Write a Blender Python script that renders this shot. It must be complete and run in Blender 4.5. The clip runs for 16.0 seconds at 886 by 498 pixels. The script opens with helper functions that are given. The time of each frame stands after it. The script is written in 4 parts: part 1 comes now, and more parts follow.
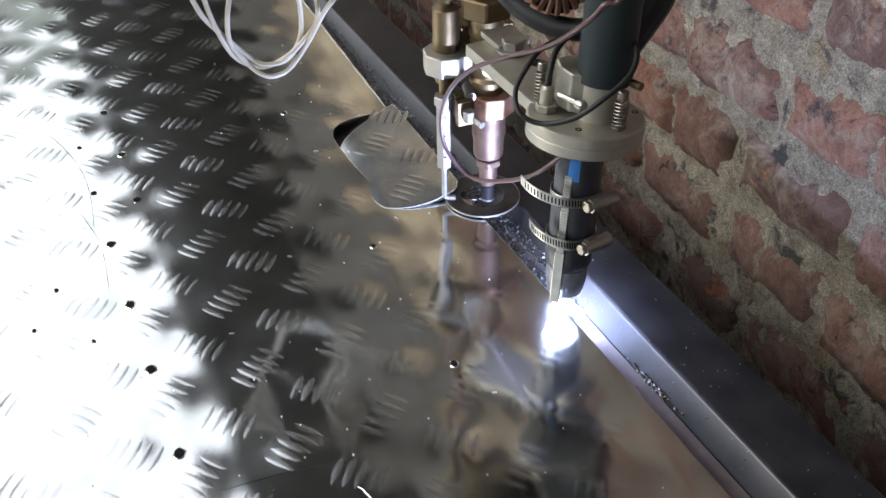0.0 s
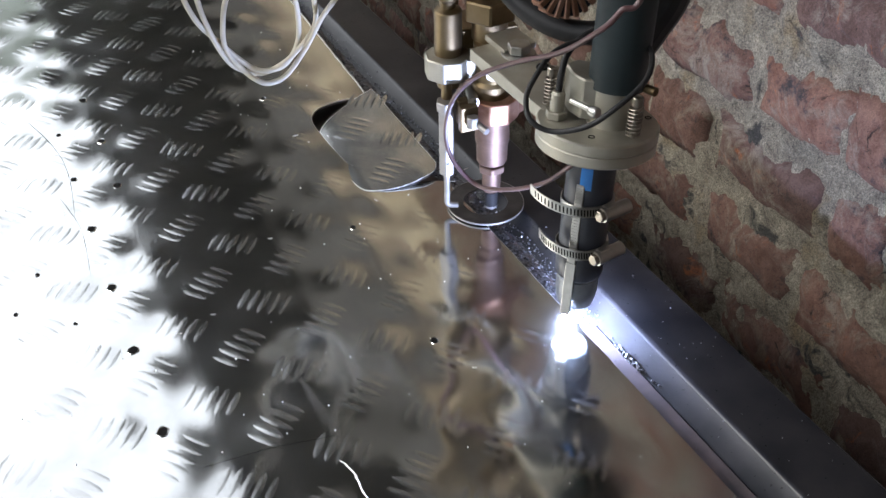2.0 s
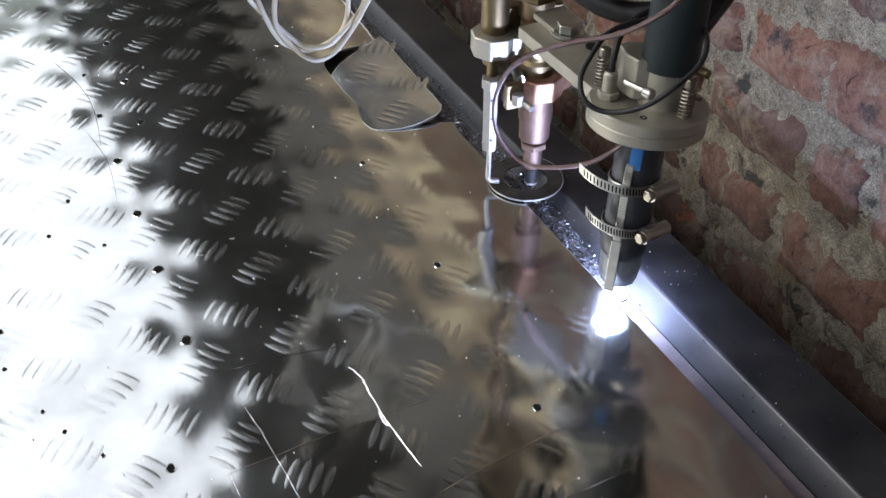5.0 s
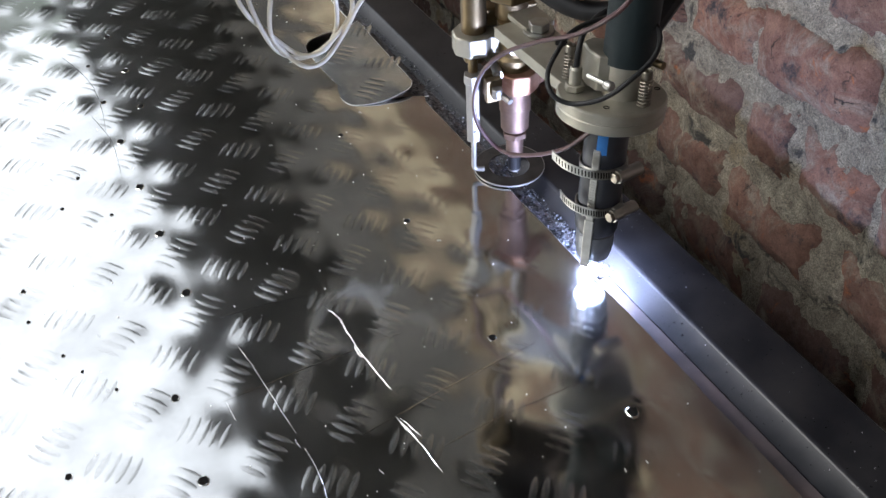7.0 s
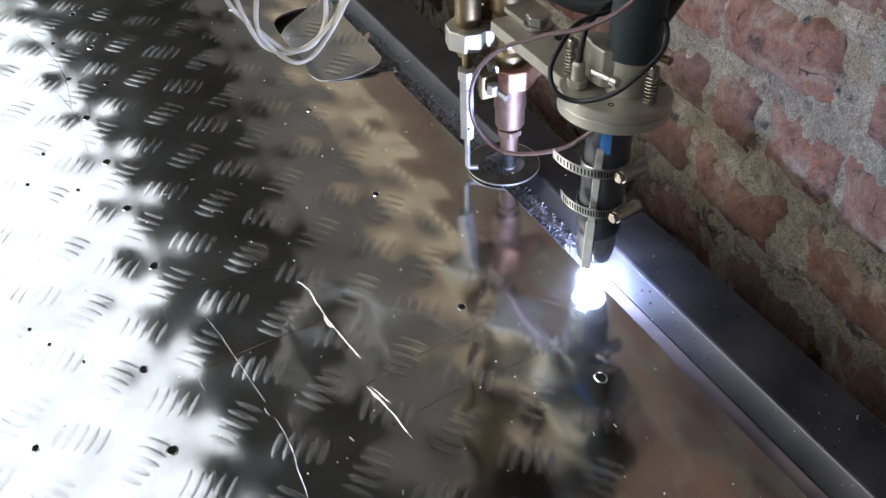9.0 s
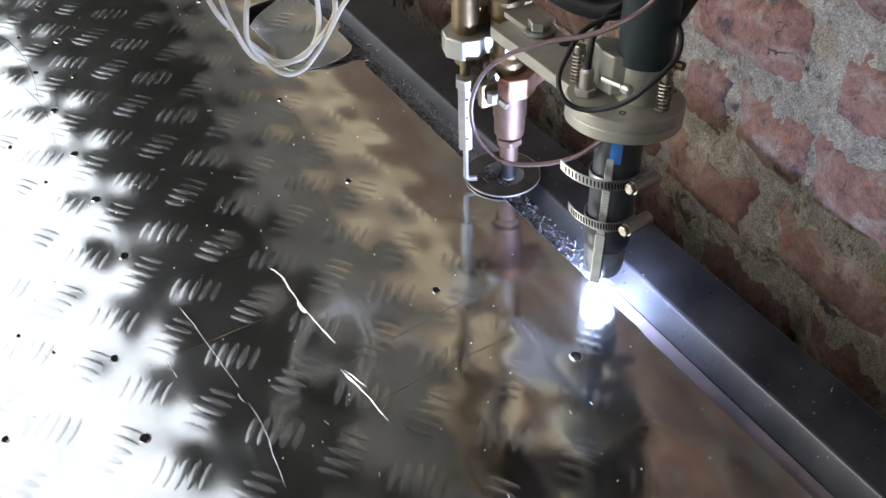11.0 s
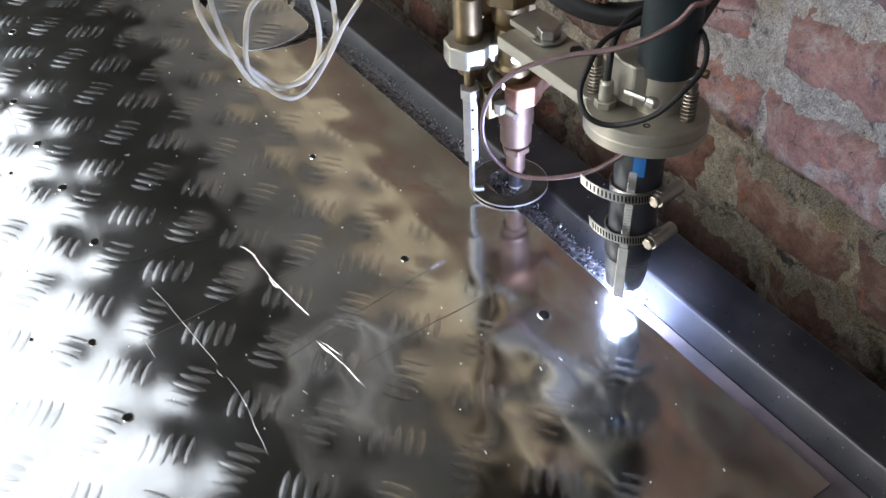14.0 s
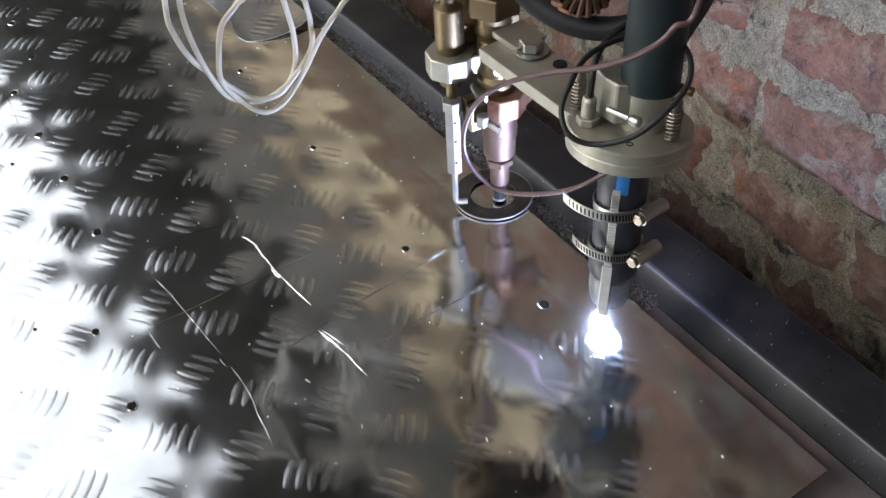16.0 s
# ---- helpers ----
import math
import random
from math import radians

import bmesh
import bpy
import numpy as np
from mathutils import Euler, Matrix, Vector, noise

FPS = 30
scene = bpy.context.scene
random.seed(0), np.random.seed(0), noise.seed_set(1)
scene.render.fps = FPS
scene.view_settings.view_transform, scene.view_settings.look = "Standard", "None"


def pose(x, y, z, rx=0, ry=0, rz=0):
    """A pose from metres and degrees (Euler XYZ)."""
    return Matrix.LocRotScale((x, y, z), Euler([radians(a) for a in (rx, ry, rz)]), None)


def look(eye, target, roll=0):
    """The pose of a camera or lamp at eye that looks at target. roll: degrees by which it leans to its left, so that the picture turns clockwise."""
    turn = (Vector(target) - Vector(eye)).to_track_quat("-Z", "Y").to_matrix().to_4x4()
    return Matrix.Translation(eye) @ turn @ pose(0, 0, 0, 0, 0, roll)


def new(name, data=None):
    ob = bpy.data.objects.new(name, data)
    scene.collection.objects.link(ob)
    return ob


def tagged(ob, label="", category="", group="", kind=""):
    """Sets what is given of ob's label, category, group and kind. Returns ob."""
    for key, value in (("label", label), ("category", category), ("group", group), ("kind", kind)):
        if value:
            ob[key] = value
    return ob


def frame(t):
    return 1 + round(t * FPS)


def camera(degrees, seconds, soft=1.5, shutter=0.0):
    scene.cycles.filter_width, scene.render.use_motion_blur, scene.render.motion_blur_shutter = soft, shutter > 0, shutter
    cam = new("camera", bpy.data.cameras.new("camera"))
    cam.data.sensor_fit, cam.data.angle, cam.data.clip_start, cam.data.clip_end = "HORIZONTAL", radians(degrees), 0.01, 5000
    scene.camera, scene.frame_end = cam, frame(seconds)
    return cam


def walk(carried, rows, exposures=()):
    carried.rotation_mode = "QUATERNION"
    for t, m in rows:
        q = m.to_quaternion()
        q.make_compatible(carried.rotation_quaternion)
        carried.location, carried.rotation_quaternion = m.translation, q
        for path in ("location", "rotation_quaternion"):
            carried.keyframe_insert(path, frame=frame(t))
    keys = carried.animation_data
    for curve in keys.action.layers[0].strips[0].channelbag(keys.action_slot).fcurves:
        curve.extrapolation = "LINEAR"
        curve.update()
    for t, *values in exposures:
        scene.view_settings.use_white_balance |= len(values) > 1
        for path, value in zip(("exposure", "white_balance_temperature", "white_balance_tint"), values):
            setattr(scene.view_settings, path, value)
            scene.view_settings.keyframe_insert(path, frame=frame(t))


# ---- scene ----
cam = camera(48.3, 16.0)
PATH = [
    (0, (-0.17, -0.313, 0.489), (0.296, 1.189, -0.748), -1.0),
    (0.5, (-0.168, -0.316, 0.489), (0.308, 1.178, -0.751), -0.9),
    (1, (-0.173, -0.32, 0.487), (0.321, 1.17, -0.752), -0.5),
    (1.5, (-0.17, -0.322, 0.491), (0.321, 1.164, -0.754), -0.9),
    (2, (-0.171, -0.327, 0.484), (0.324, 1.159, -0.76), -1.0),
    (2.5, (-0.181, -0.33, 0.47), (0.327, 1.159, -0.765), -0.6),
    (3, (-0.187, -0.339, 0.452), (0.324, 1.161, -0.768), -0.2),
    (3.5, (-0.194, -0.352, 0.46), (0.319, 1.142, -0.767), 0.1),
    (4, (-0.191, -0.356, 0.464), (0.315, 1.13, -0.774), 0.3),
    (4.2, (-0.192, -0.357, 0.47), (0.314, 1.117, -0.784), 0.5),
    (6.3, (-0.181, -0.458, 0.529), (0.247, 0.992, -0.78), -2.9),
    (6.5, (-0.18, -0.466, 0.533), (0.255, 0.983, -0.775), -3.0),
    (7, (-0.184, -0.48, 0.534), (0.264, 0.964, -0.775), -2.9),
    (7.5, (-0.187, -0.485, 0.53), (0.279, 0.954, -0.778), -2.3),
    (8, (-0.187, -0.486, 0.528), (0.293, 0.95, -0.779), -2.3),
    (8.5, (-0.184, -0.489, 0.525), (0.3, 0.942, -0.786), -2.3),
    (9, (-0.185, -0.492, 0.522), (0.309, 0.924, -0.801), -2.0),
    (9.2, (-0.182, -0.494, 0.52), (0.306, 0.929, -0.798), -2.5),
    (11.3, (-0.185, -0.502, 0.508), (0.36, 0.895, -0.815), -2.1),
    (11.5, (-0.181, -0.504, 0.517), (0.356, 0.878, -0.825), -2.6),
    (12, (-0.187, -0.509, 0.518), (0.368, 0.848, -0.843), -3.1),
    (12.5, (-0.188, -0.511, 0.518), (0.382, 0.837, -0.844), -3.1),
    (13, (-0.188, -0.513, 0.517), (0.385, 0.84, -0.84), -3.2),
    (13.5, (-0.19, -0.513, 0.518), (0.385, 0.836, -0.842), -3.3),
    (14, (-0.191, -0.515, 0.516), (0.392, 0.831, -0.843), -3.3),
    (14.5, (-0.194, -0.517, 0.519), (0.403, 0.821, -0.843), -3.1),
    (15, (-0.193, -0.515, 0.522), (0.398, 0.812, -0.852), -3.2),
    (15.5, (-0.194, -0.515, 0.523), (0.395, 0.811, -0.854), -3.2),
    (16, (-0.197, -0.518, 0.519), (0.39, 0.814, -0.852), -3.1),
]
walk(cam, [(t, look(eye, target, roll)) for t, eye, target, roll in PATH], [(0.0, 2.42), (1.5, 2.42), (3.0, 2.2), (8.0, 2.24), (12.0, 2.42), (16.0, 2.42)])

# ---- world and light ----
sky_world = bpy.data.worlds.new("sky")
scene.world = sky_world
sky_world.use_nodes = True
wn, wl = sky_world.node_tree.nodes, sky_world.node_tree.links
wn.clear()
sky = wn.new("ShaderNodeTexSky")
sky.sky_type = "NISHITA"
sky.sun_disc = False
sky.sun_elevation, sky.sun_rotation = radians(33), radians(-72)
sky.dust_density, sky.air_density = 1.0, 1.0
grey = wn.new("ShaderNodeHueSaturation")
grey.inputs["Saturation"].default_value = 0.25
bg = wn.new("ShaderNodeBackground")
bg.inputs["Strength"].default_value = 0.15
wo = wn.new("ShaderNodeOutputWorld")
wl.new(sky.outputs[0], grey.inputs["Color"])
wl.new(grey.outputs[0], bg.inputs["Color"])
wl.new(bg.outputs[0], wo.inputs["Surface"])

sun = new("sun", bpy.data.lights.new("sun", "SUN"))
sun.data.energy, sun.data.angle, sun.data.color = 0.21, radians(24), (1.0, 0.95, 0.88)
sun.matrix_world = look((-9.5, 3.4, 6.5), (0, 0.3, 0))


# ---- materials ----
def material(name, base, rough=0.5, metal=0.0, vary=0.15, scale=40.0, bump=0.0, bump_scale=200.0, tint=None, tint_amount=0.5, rough_vary=0.1, emit=None, spec=None):
    m = bpy.data.materials.new(name)
    m.use_nodes = True
    n, l = m.node_tree.nodes, m.node_tree.links
    b = n["Principled BSDF"]
    b.inputs["Metallic"].default_value = metal
    if spec is not None:
        b.inputs["Specular IOR Level"].default_value = spec
    geo = n.new("ShaderNodeTexCoord")
    big = n.new("ShaderNodeTexNoise")
    big.inputs["Scale"].default_value, big.inputs["Detail"].default_value = scale, 6
    fine = n.new("ShaderNodeTexNoise")
    fine.inputs["Scale"].default_value, fine.inputs["Detail"].default_value = bump_scale, 4
    l.new(geo.outputs["Object"], big.inputs["Vector"])
    l.new(geo.outputs["Object"], fine.inputs["Vector"])
    ramp = n.new("ShaderNodeValToRGB")
    lo = [c * (1 - vary) for c in base]
    hi = [min(1, c * (1 + vary)) for c in base]
    if tint:
        hi = [h * (1 - tint_amount) + t * tint_amount for h, t in zip(hi, tint)]
    ramp.color_ramp.elements[0].position, ramp.color_ramp.elements[1].position = 0.35, 0.68
    ramp.color_ramp.elements[0].color, ramp.color_ramp.elements[1].color = (*lo, 1), (*hi, 1)
    l.new(big.outputs["Fac"], ramp.inputs["Fac"])
    l.new(ramp.outputs["Color"], b.inputs["Base Color"])
    rr = n.new("ShaderNodeMapRange")
    rr.inputs["To Min"].default_value, rr.inputs["To Max"].default_value = max(0.02, rough - rough_vary), min(1, rough + rough_vary)
    l.new(fine.outputs["Fac"], rr.inputs["Value"])
    l.new(rr.outputs[0], b.inputs["Roughness"])
    if bump:
        bp = n.new("ShaderNodeBump")
        bp.inputs["Strength"].default_value, bp.inputs["Distance"].default_value = 1.0, bump
        l.new(fine.outputs["Fac"], bp.inputs["Height"])
        l.new(bp.outputs["Normal"], b.inputs["Normal"])
    if emit:
        b.inputs["Emission Color"].default_value = (*emit[:3], 1)
        b.inputs["Emission Strength"].default_value = emit[3]
    return m


def plate_material():
    """Mill-finish aluminium: rolled streaks, faint scuffs, grey smears."""
    m = material("aluminium_plate", (0.51, 0.515, 0.50), 0.17, 1.0, 0.2, 14.0, 0.00001, 420.0, rough_vary=0.05)
    n, l = m.node_tree.nodes, m.node_tree.links
    b = n["Principled BSDF"]
    co = n.new("ShaderNodeTexCoord")
    mp = n.new("ShaderNodeMapping")
    mp.inputs["Scale"].default_value = (260, 9, 60)
    mp.inputs["Rotation"].default_value = (0, 0, radians(-14))
    st = n.new("ShaderNodeTexNoise")
    st.inputs["Scale"].default_value, st.inputs["Detail"].default_value = 1.0, 5
    l.new(co.outputs["Object"], mp.inputs["Vector"])
    l.new(mp.outputs[0], st.inputs["Vector"])
    patch = n.new("ShaderNodeTexNoise")
    patch.inputs["Scale"].default_value, patch.inputs["Detail"].default_value = 22.0, 3
    l.new(co.outputs["Object"], patch.inputs["Vector"])
    add = n.new("ShaderNodeMath")
    add.operation = "MULTIPLY_ADD"
    add.inputs[1].default_value = 0.09
    l.new(st.outputs["Fac"], add.inputs[0])
    mul = n.new("ShaderNodeMath")
    mul.operation = "MULTIPLY"
    mul.inputs[1].default_value = 0.13
    l.new(patch.outputs["Fac"], mul.inputs[0])
    l.new(mul.outputs[0], add.inputs[2])
    l.new(add.outputs[0], b.inputs["Roughness"])
    return hazed(m, 0.05, 0.32)


def hazed(m, share, rough):
    """Adds the broad, milky lobe of scuffed oxide to a metal."""
    n, l = m.node_tree.nodes, m.node_tree.links
    b, out = n["Principled BSDF"], n["Material Output"]
    h = n.new("ShaderNodeBsdfPrincipled")
    h.inputs["Metallic"].default_value, h.inputs["Roughness"].default_value = 1.0, rough
    for link in list(b.inputs["Base Color"].links):
        l.new(link.from_socket, h.inputs["Base Color"])
    for link in list(b.inputs["Normal"].links):
        l.new(link.from_socket, h.inputs["Normal"])
    mixer = n.new("ShaderNodeMixShader")
    mixer.inputs["Fac"].default_value = share
    l.new(b.outputs[0], mixer.inputs[1])
    l.new(h.outputs[0], mixer.inputs[2])
    l.new(mixer.outputs[0], out.inputs["Surface"])
    return m


ALU = plate_material()
BARM = hazed(material("scuffed_tread_tops", (0.51, 0.515, 0.50), 0.20, 1.0, 0.2, 14, 0.00002, 420, rough_vary=0.06), 0.07, 0.38)
SCUFFED = hazed(material("scuffed_offcut", (0.55, 0.56, 0.55), 0.2, 1.0, 0.25, 30, 0.00003, 300, rough_vary=0.08), 0.16, 0.45)
BRIGHT = material("scratched_aluminium", (0.8, 0.8, 0.78), 0.45, 1.0, 0.1, 90)
STEEL = material("painted_dark_steel", (0.009, 0.010, 0.013), 0.33, 0.10, 0.4, 25, 0.00006, 350, (0.024, 0.022, 0.021), 0.5, 0.14, spec=0.28)
STRIPM = material("bare_steel_strip", (0.15, 0.14, 0.145), 0.42, 0.6, 0.3, 30, 0.00008, 300, (0.2, 0.14, 0.12), 0.4)
BRASS = material("dull_brass", (0.165, 0.122, 0.066), 0.48, 1.0, 0.25, 60, 0.00005, 400, (0.14, 0.11, 0.08), 0.5)
NICKEL = material("nickel_plated", (0.34, 0.325, 0.280), 0.56, 1.0, 0.1, 50, 0.00003, 400)
ZINC = material("zinc_plated", (0.32, 0.315, 0.295), 0.36, 1.0, 0.12, 80)
SPRINGM = material("oiled_spring_steel", (0.20, 0.18, 0.15), 0.38, 1.0, 0.2, 90)
COPPER = material("worn_copper", (0.24, 0.12, 0.075), 0.6, 1.0, 0.22, 70, 0.00005, 300, (0.38, 0.27, 0.21), 0.5)
COPPERB = material("pale_copper", (0.19, 0.130, 0.108), 0.6, 1.0, 0.15, 90, 0.00005, 300)
BLACKP = material("black_barrel", (0.014, 0.016, 0.022), 0.4, 0.0, 0.3, 60, 0.00004, 300)
TUBEM = material("dark_green_tube", (0.004, 0.010, 0.012), 0.55, 0.0, 0.25, 30, 0.00005, 250, spec=0.35)
RUBBER = material("black_rubber", (0.010, 0.010, 0.011), 0.55, 0.0, 0.3, 40, 0.00005, 300, spec=0.28)
REDWIRE = material("maroon_cable", (0.06, 0.028, 0.03), 0.42, 0.0, 0.2, 60)
CREAM = material("cream_cable", (0.44, 0.40, 0.31), 0.5, 0.0, 0.08, 80)
GREYCER = material("grey_nozzle", (0.12, 0.13, 0.14), 0.4, 0.3, 0.2, 80)
BLUE = material("blue_tape", (0.015, 0.13, 0.38), 0.45, 0.0, 0.2, 60)
RODM = material("galvanised_rod", (0.25, 0.24, 0.23), 0.52, 0.9, 0.12, 70, 0.00006, 250)
# pale tint puts the grains' sparkle into the colour
DROSS = material("dross", (0.025, 0.025, 0.028), 0.32, 0.7, 0.6, 420, 0.0002, 900, (0.34, 0.35, 0.38), 0.7)
SOOTY = material("sooty_steel", (0.022, 0.021, 0.022), 0.45, 0.3, 0.5, 70, 0.0001, 300, (0.06, 0.055, 0.05), 0.4)
# matt black, also paints the shade inside uncut holes, slots and the kerf
HOLE = material("black_hole", (0.008, 0.008, 0.008), 0.8, 0.0, spec=0.1)
ARC = material("arc_glow", (1, 1, 1), 0.5, emit=(0.50, 0.61, 1.0, 3000.0))
CONCRETE = material("concrete", (0.13, 0.125, 0.12), 0.85, 0.0, 0.25, 3, 0.002, 40)
PLASTER = material("tan_plaster", (0.50, 0.41, 0.27), 0.9, 0.0, 0.35, 6, 0.002, 60, (0.30, 0.22, 0.13), 0.6)
BROWNR = material("brown_render", (0.27, 0.205, 0.135), 0.9, 0.0, 0.5, 6, 0.002, 60, (0.11, 0.08, 0.05), 0.6)
PALE = material("pale_render", (0.34, 0.37, 0.33), 0.9, 0.0, 0.2, 1.2, 0.002, 30, (0.24, 0.28, 0.24), 0.5)
YARDM = material("weathered_render", (0.16, 0.16, 0.145), 0.9, 0.0, 0.25, 2, 0.002, 30)
ROOFM = material("dark_roof_sheet", (0.125, 0.120, 0.106), 0.7, 0.0, 0.3, 2, 0.001, 20)
DARKM = material("dark_stand_in", (0.017, 0.0145, 0.011), 0.8, 0.0, 0.4, 2, 0.001, 20)
EARTH = material("yard_ground", (0.06, 0.052, 0.042), 0.9, 0.0, 0.3, 1.5, 0.003, 20)


def brick_material(name, a, b, mortar=False):
    """Weathered brick or lime mortar: grain, soot, pits and cracks, with recess shade painted in."""
    m = bpy.data.materials.new(name)
    m.use_nodes = True
    n, l = m.node_tree.nodes, m.node_tree.links
    bs = n["Principled BSDF"]
    bs.inputs["Roughness"].default_value = 0.93
    bs.inputs["Specular IOR Level"].default_value = 0.25
    info = n.new("ShaderNodeObjectInfo")
    geo = n.new("ShaderNodeNewGeometry")

    def tex(scale, detail, rough=0.6, warp=0.0):
        t = n.new("ShaderNodeTexNoise")
        t.inputs["Scale"].default_value, t.inputs["Detail"].default_value = scale, detail
        t.inputs["Roughness"].default_value, t.inputs["Distortion"].default_value = rough, warp
        l.new(geo.outputs["Position"], t.inputs["Vector"])
        return t.outputs["Fac"]

    def mix(fac, c1, c2, blend="MIX"):
        x = n.new("ShaderNodeMix")
        x.data_type, x.blend_type = "RGBA", blend
        for sock, v in ((x.inputs["Factor"], fac), (x.inputs["A"], c1), (x.inputs["B"], c2)):
            if isinstance(v, tuple):
                sock.default_value = (*v, 1)
            elif isinstance(v, float):
                sock.default_value = v
            else:
                l.new(v, sock)
        return x.outputs["Result"]

    def steps(src, lo, hi):
        r = n.new("ShaderNodeMapRange")
        r.inputs["From Min"].default_value, r.inputs["From Max"].default_value = lo, hi
        l.new(src, r.inputs["Value"])
        return r.outputs[0]

    def math_node(op, p, q):
        x = n.new("ShaderNodeMath")
        x.operation = op
        for sock, v in zip(x.inputs, (p, q)):
            if isinstance(v, float):
                sock.default_value = v
            else:
                l.new(v, sock)
        return x.outputs[0]

    mid, fine, grit = tex(55, 8, 0.7, 0.6), tex(300, 8, 0.85), tex(620, 5, 0.8)
    col = mix(steps(mid, 0.36, 0.66), a, b)
    if mortar:
        col = mix(steps(tex(13, 5), 0.55, 0.68), col, (0.35, 0.28, 0.18))
        col = mix(steps(tex(21, 5, 0.6, 1.0), 0.58, 0.66), col, (0.085, 0.085, 0.08))
    else:
        col = mix(0.75, col, mix(info.outputs["Random"], (0.48, 0.50, 0.56), (1.30, 1.02, 0.86)), "MULTIPLY")
        col = mix(steps(tex(30, 6, 0.7, 0.8), 0.60, 0.68), col, (0.38, 0.135, 0.06))
        col = mix(steps(tex(17, 8, 0.75, 0.8), 0.50, 0.66), col, (0.34, 0.295, 0.24))
        col = mix(steps(tex(24, 8, 0.8), 0.55, 0.66), col, (0.055, 0.048, 0.052))
    cell = n.new("ShaderNodeTexVoronoi")
    cell.feature = "DISTANCE_TO_EDGE"
    cell.inputs["Scale"].default_value = 26.0
    warp = n.new("ShaderNodeVectorMath")
    warp.operation = "MULTIPLY_ADD"
    wob = n.new("ShaderNodeTexNoise")
    wob.inputs["Scale"].default_value, wob.inputs["Detail"].default_value = 18.0, 5
    l.new(geo.outputs["Position"], wob.inputs["Vector"])
    l.new(wob.outputs["Color"], warp.inputs[0])
    warp.inputs[1].default_value = (0.06, 0.06, 0.06)
    l.new(geo.outputs["Position"], warp.inputs[2])
    l.new(warp.outputs[0], cell.inputs["Vector"])
    crack = math_node("MULTIPLY", steps(cell.outputs["Distance"], 0.025, 0.0), steps(tex(20, 4), 0.58, 0.66))
    # cracks, pits and low grit get dark colour, painting shade into the recesses
    col = mix(crack, col, (0.02, 0.019, 0.018))
    pits = math_node("MULTIPLY", steps(fine, 0.57, 0.62), steps(tex(33, 4), 0.40, 0.54))
    col = mix(pits, col, (0.03, 0.028, 0.026))
    col = mix(steps(grit, 0.38, 0.64), mix(1.0, col, (0.40, 0.40, 0.40) if mortar else (0.72, 0.72, 0.72), "MULTIPLY"), mix(1.0, col, (1.55, 1.5, 1.42) if mortar else (1.2, 1.2, 1.2), "MULTIPLY"))
    l.new(col, bs.inputs["Base Color"])
    h = math_node("ADD", math_node("MULTIPLY", fine, 0.7), mid)
    h = math_node("ADD", h, math_node("MULTIPLY", grit, 0.35))
    h = math_node("SUBTRACT", h, math_node("MULTIPLY", pits, 0.25))
    h = math_node("SUBTRACT", h, math_node("MULTIPLY", crack, 0.5))
    bp = n.new("ShaderNodeBump")
    bp.inputs["Strength"].default_value, bp.inputs["Distance"].default_value = 1.0, 0.016 if mortar else 0.007
    l.new(h, bp.inputs["Height"])
    l.new(bp.outputs["Normal"], bs.inputs["Normal"])
    return m


BRICK = brick_material("old_red_brick", (0.175, 0.100, 0.076), (0.32, 0.205, 0.160))
MORTAR = brick_material("lime_mortar", (0.25, 0.225, 0.185), (0.56, 0.51, 0.41), True)

TABLE = pose(0, 0, 0, 0, 0, 8.2)


# ---- mesh helpers ----
def finish(bm, name, mat, smooth=True, angle=21.5):
    me = bpy.data.meshes.new(name)
    bmesh.ops.recalc_face_normals(bm, faces=bm.faces)
    for f in bm.faces:
        f.smooth = smooth
    if smooth:
        for e in bm.edges:
            if len(e.link_faces) == 2 and e.calc_face_angle(0) > radians(angle):
                e.smooth = False
    bm.to_mesh(me)
    bm.free()
    me.materials.append(mat)
    return me


def part(name, bm, mat, parent=None, label="", smooth=True, kind=""):
    ob = new(name, finish(bm, name, mat, smooth))
    if parent:
        ob.parent = parent
    return tagged(ob, label=label, kind=kind)


def thing(name, label, category, group="", m=None):
    e = new(name)
    e.empty_display_size = 0.02
    if m is not None:
        e.matrix_world = m
    return tagged(e, label, category, group)


def lathe(bm, profile, x=0, y=0, seg=40, z0=0):
    """profile: (radius, z) from bottom to top; closed with caps."""
    rings = []
    for r, z in profile:
        rings.append([bm.verts.new((x + r * math.cos(2 * math.pi * k / seg), y + r * math.sin(2 * math.pi * k / seg), z0 + z)) for k in range(seg)])
    for a, b in zip(rings, rings[1:]):
        for k in range(seg):
            bm.faces.new((a[k], a[(k + 1) % seg], b[(k + 1) % seg], b[k]))
    bm.faces.new(rings[0][::-1])
    bm.faces.new(rings[-1])
    return bm


def ring(bm, r0, r1, za, zb, x=0, y=0, seg=64):
    """A flat ring with thickness."""
    prof = [(r0, za), (r1, za), (r1, zb), (r0, zb)]
    rows = [[bm.verts.new((x + r * math.cos(2 * math.pi * k / seg), y + r * math.sin(2 * math.pi * k / seg), z)) for r, z in prof] for k in range(seg)]
    for k in range(seg):
        a, b = rows[k], rows[(k + 1) % seg]
        for j in range(4):
            bm.faces.new((a[j], b[j], b[(j + 1) % 4], a[(j + 1) % 4]))
    return bm


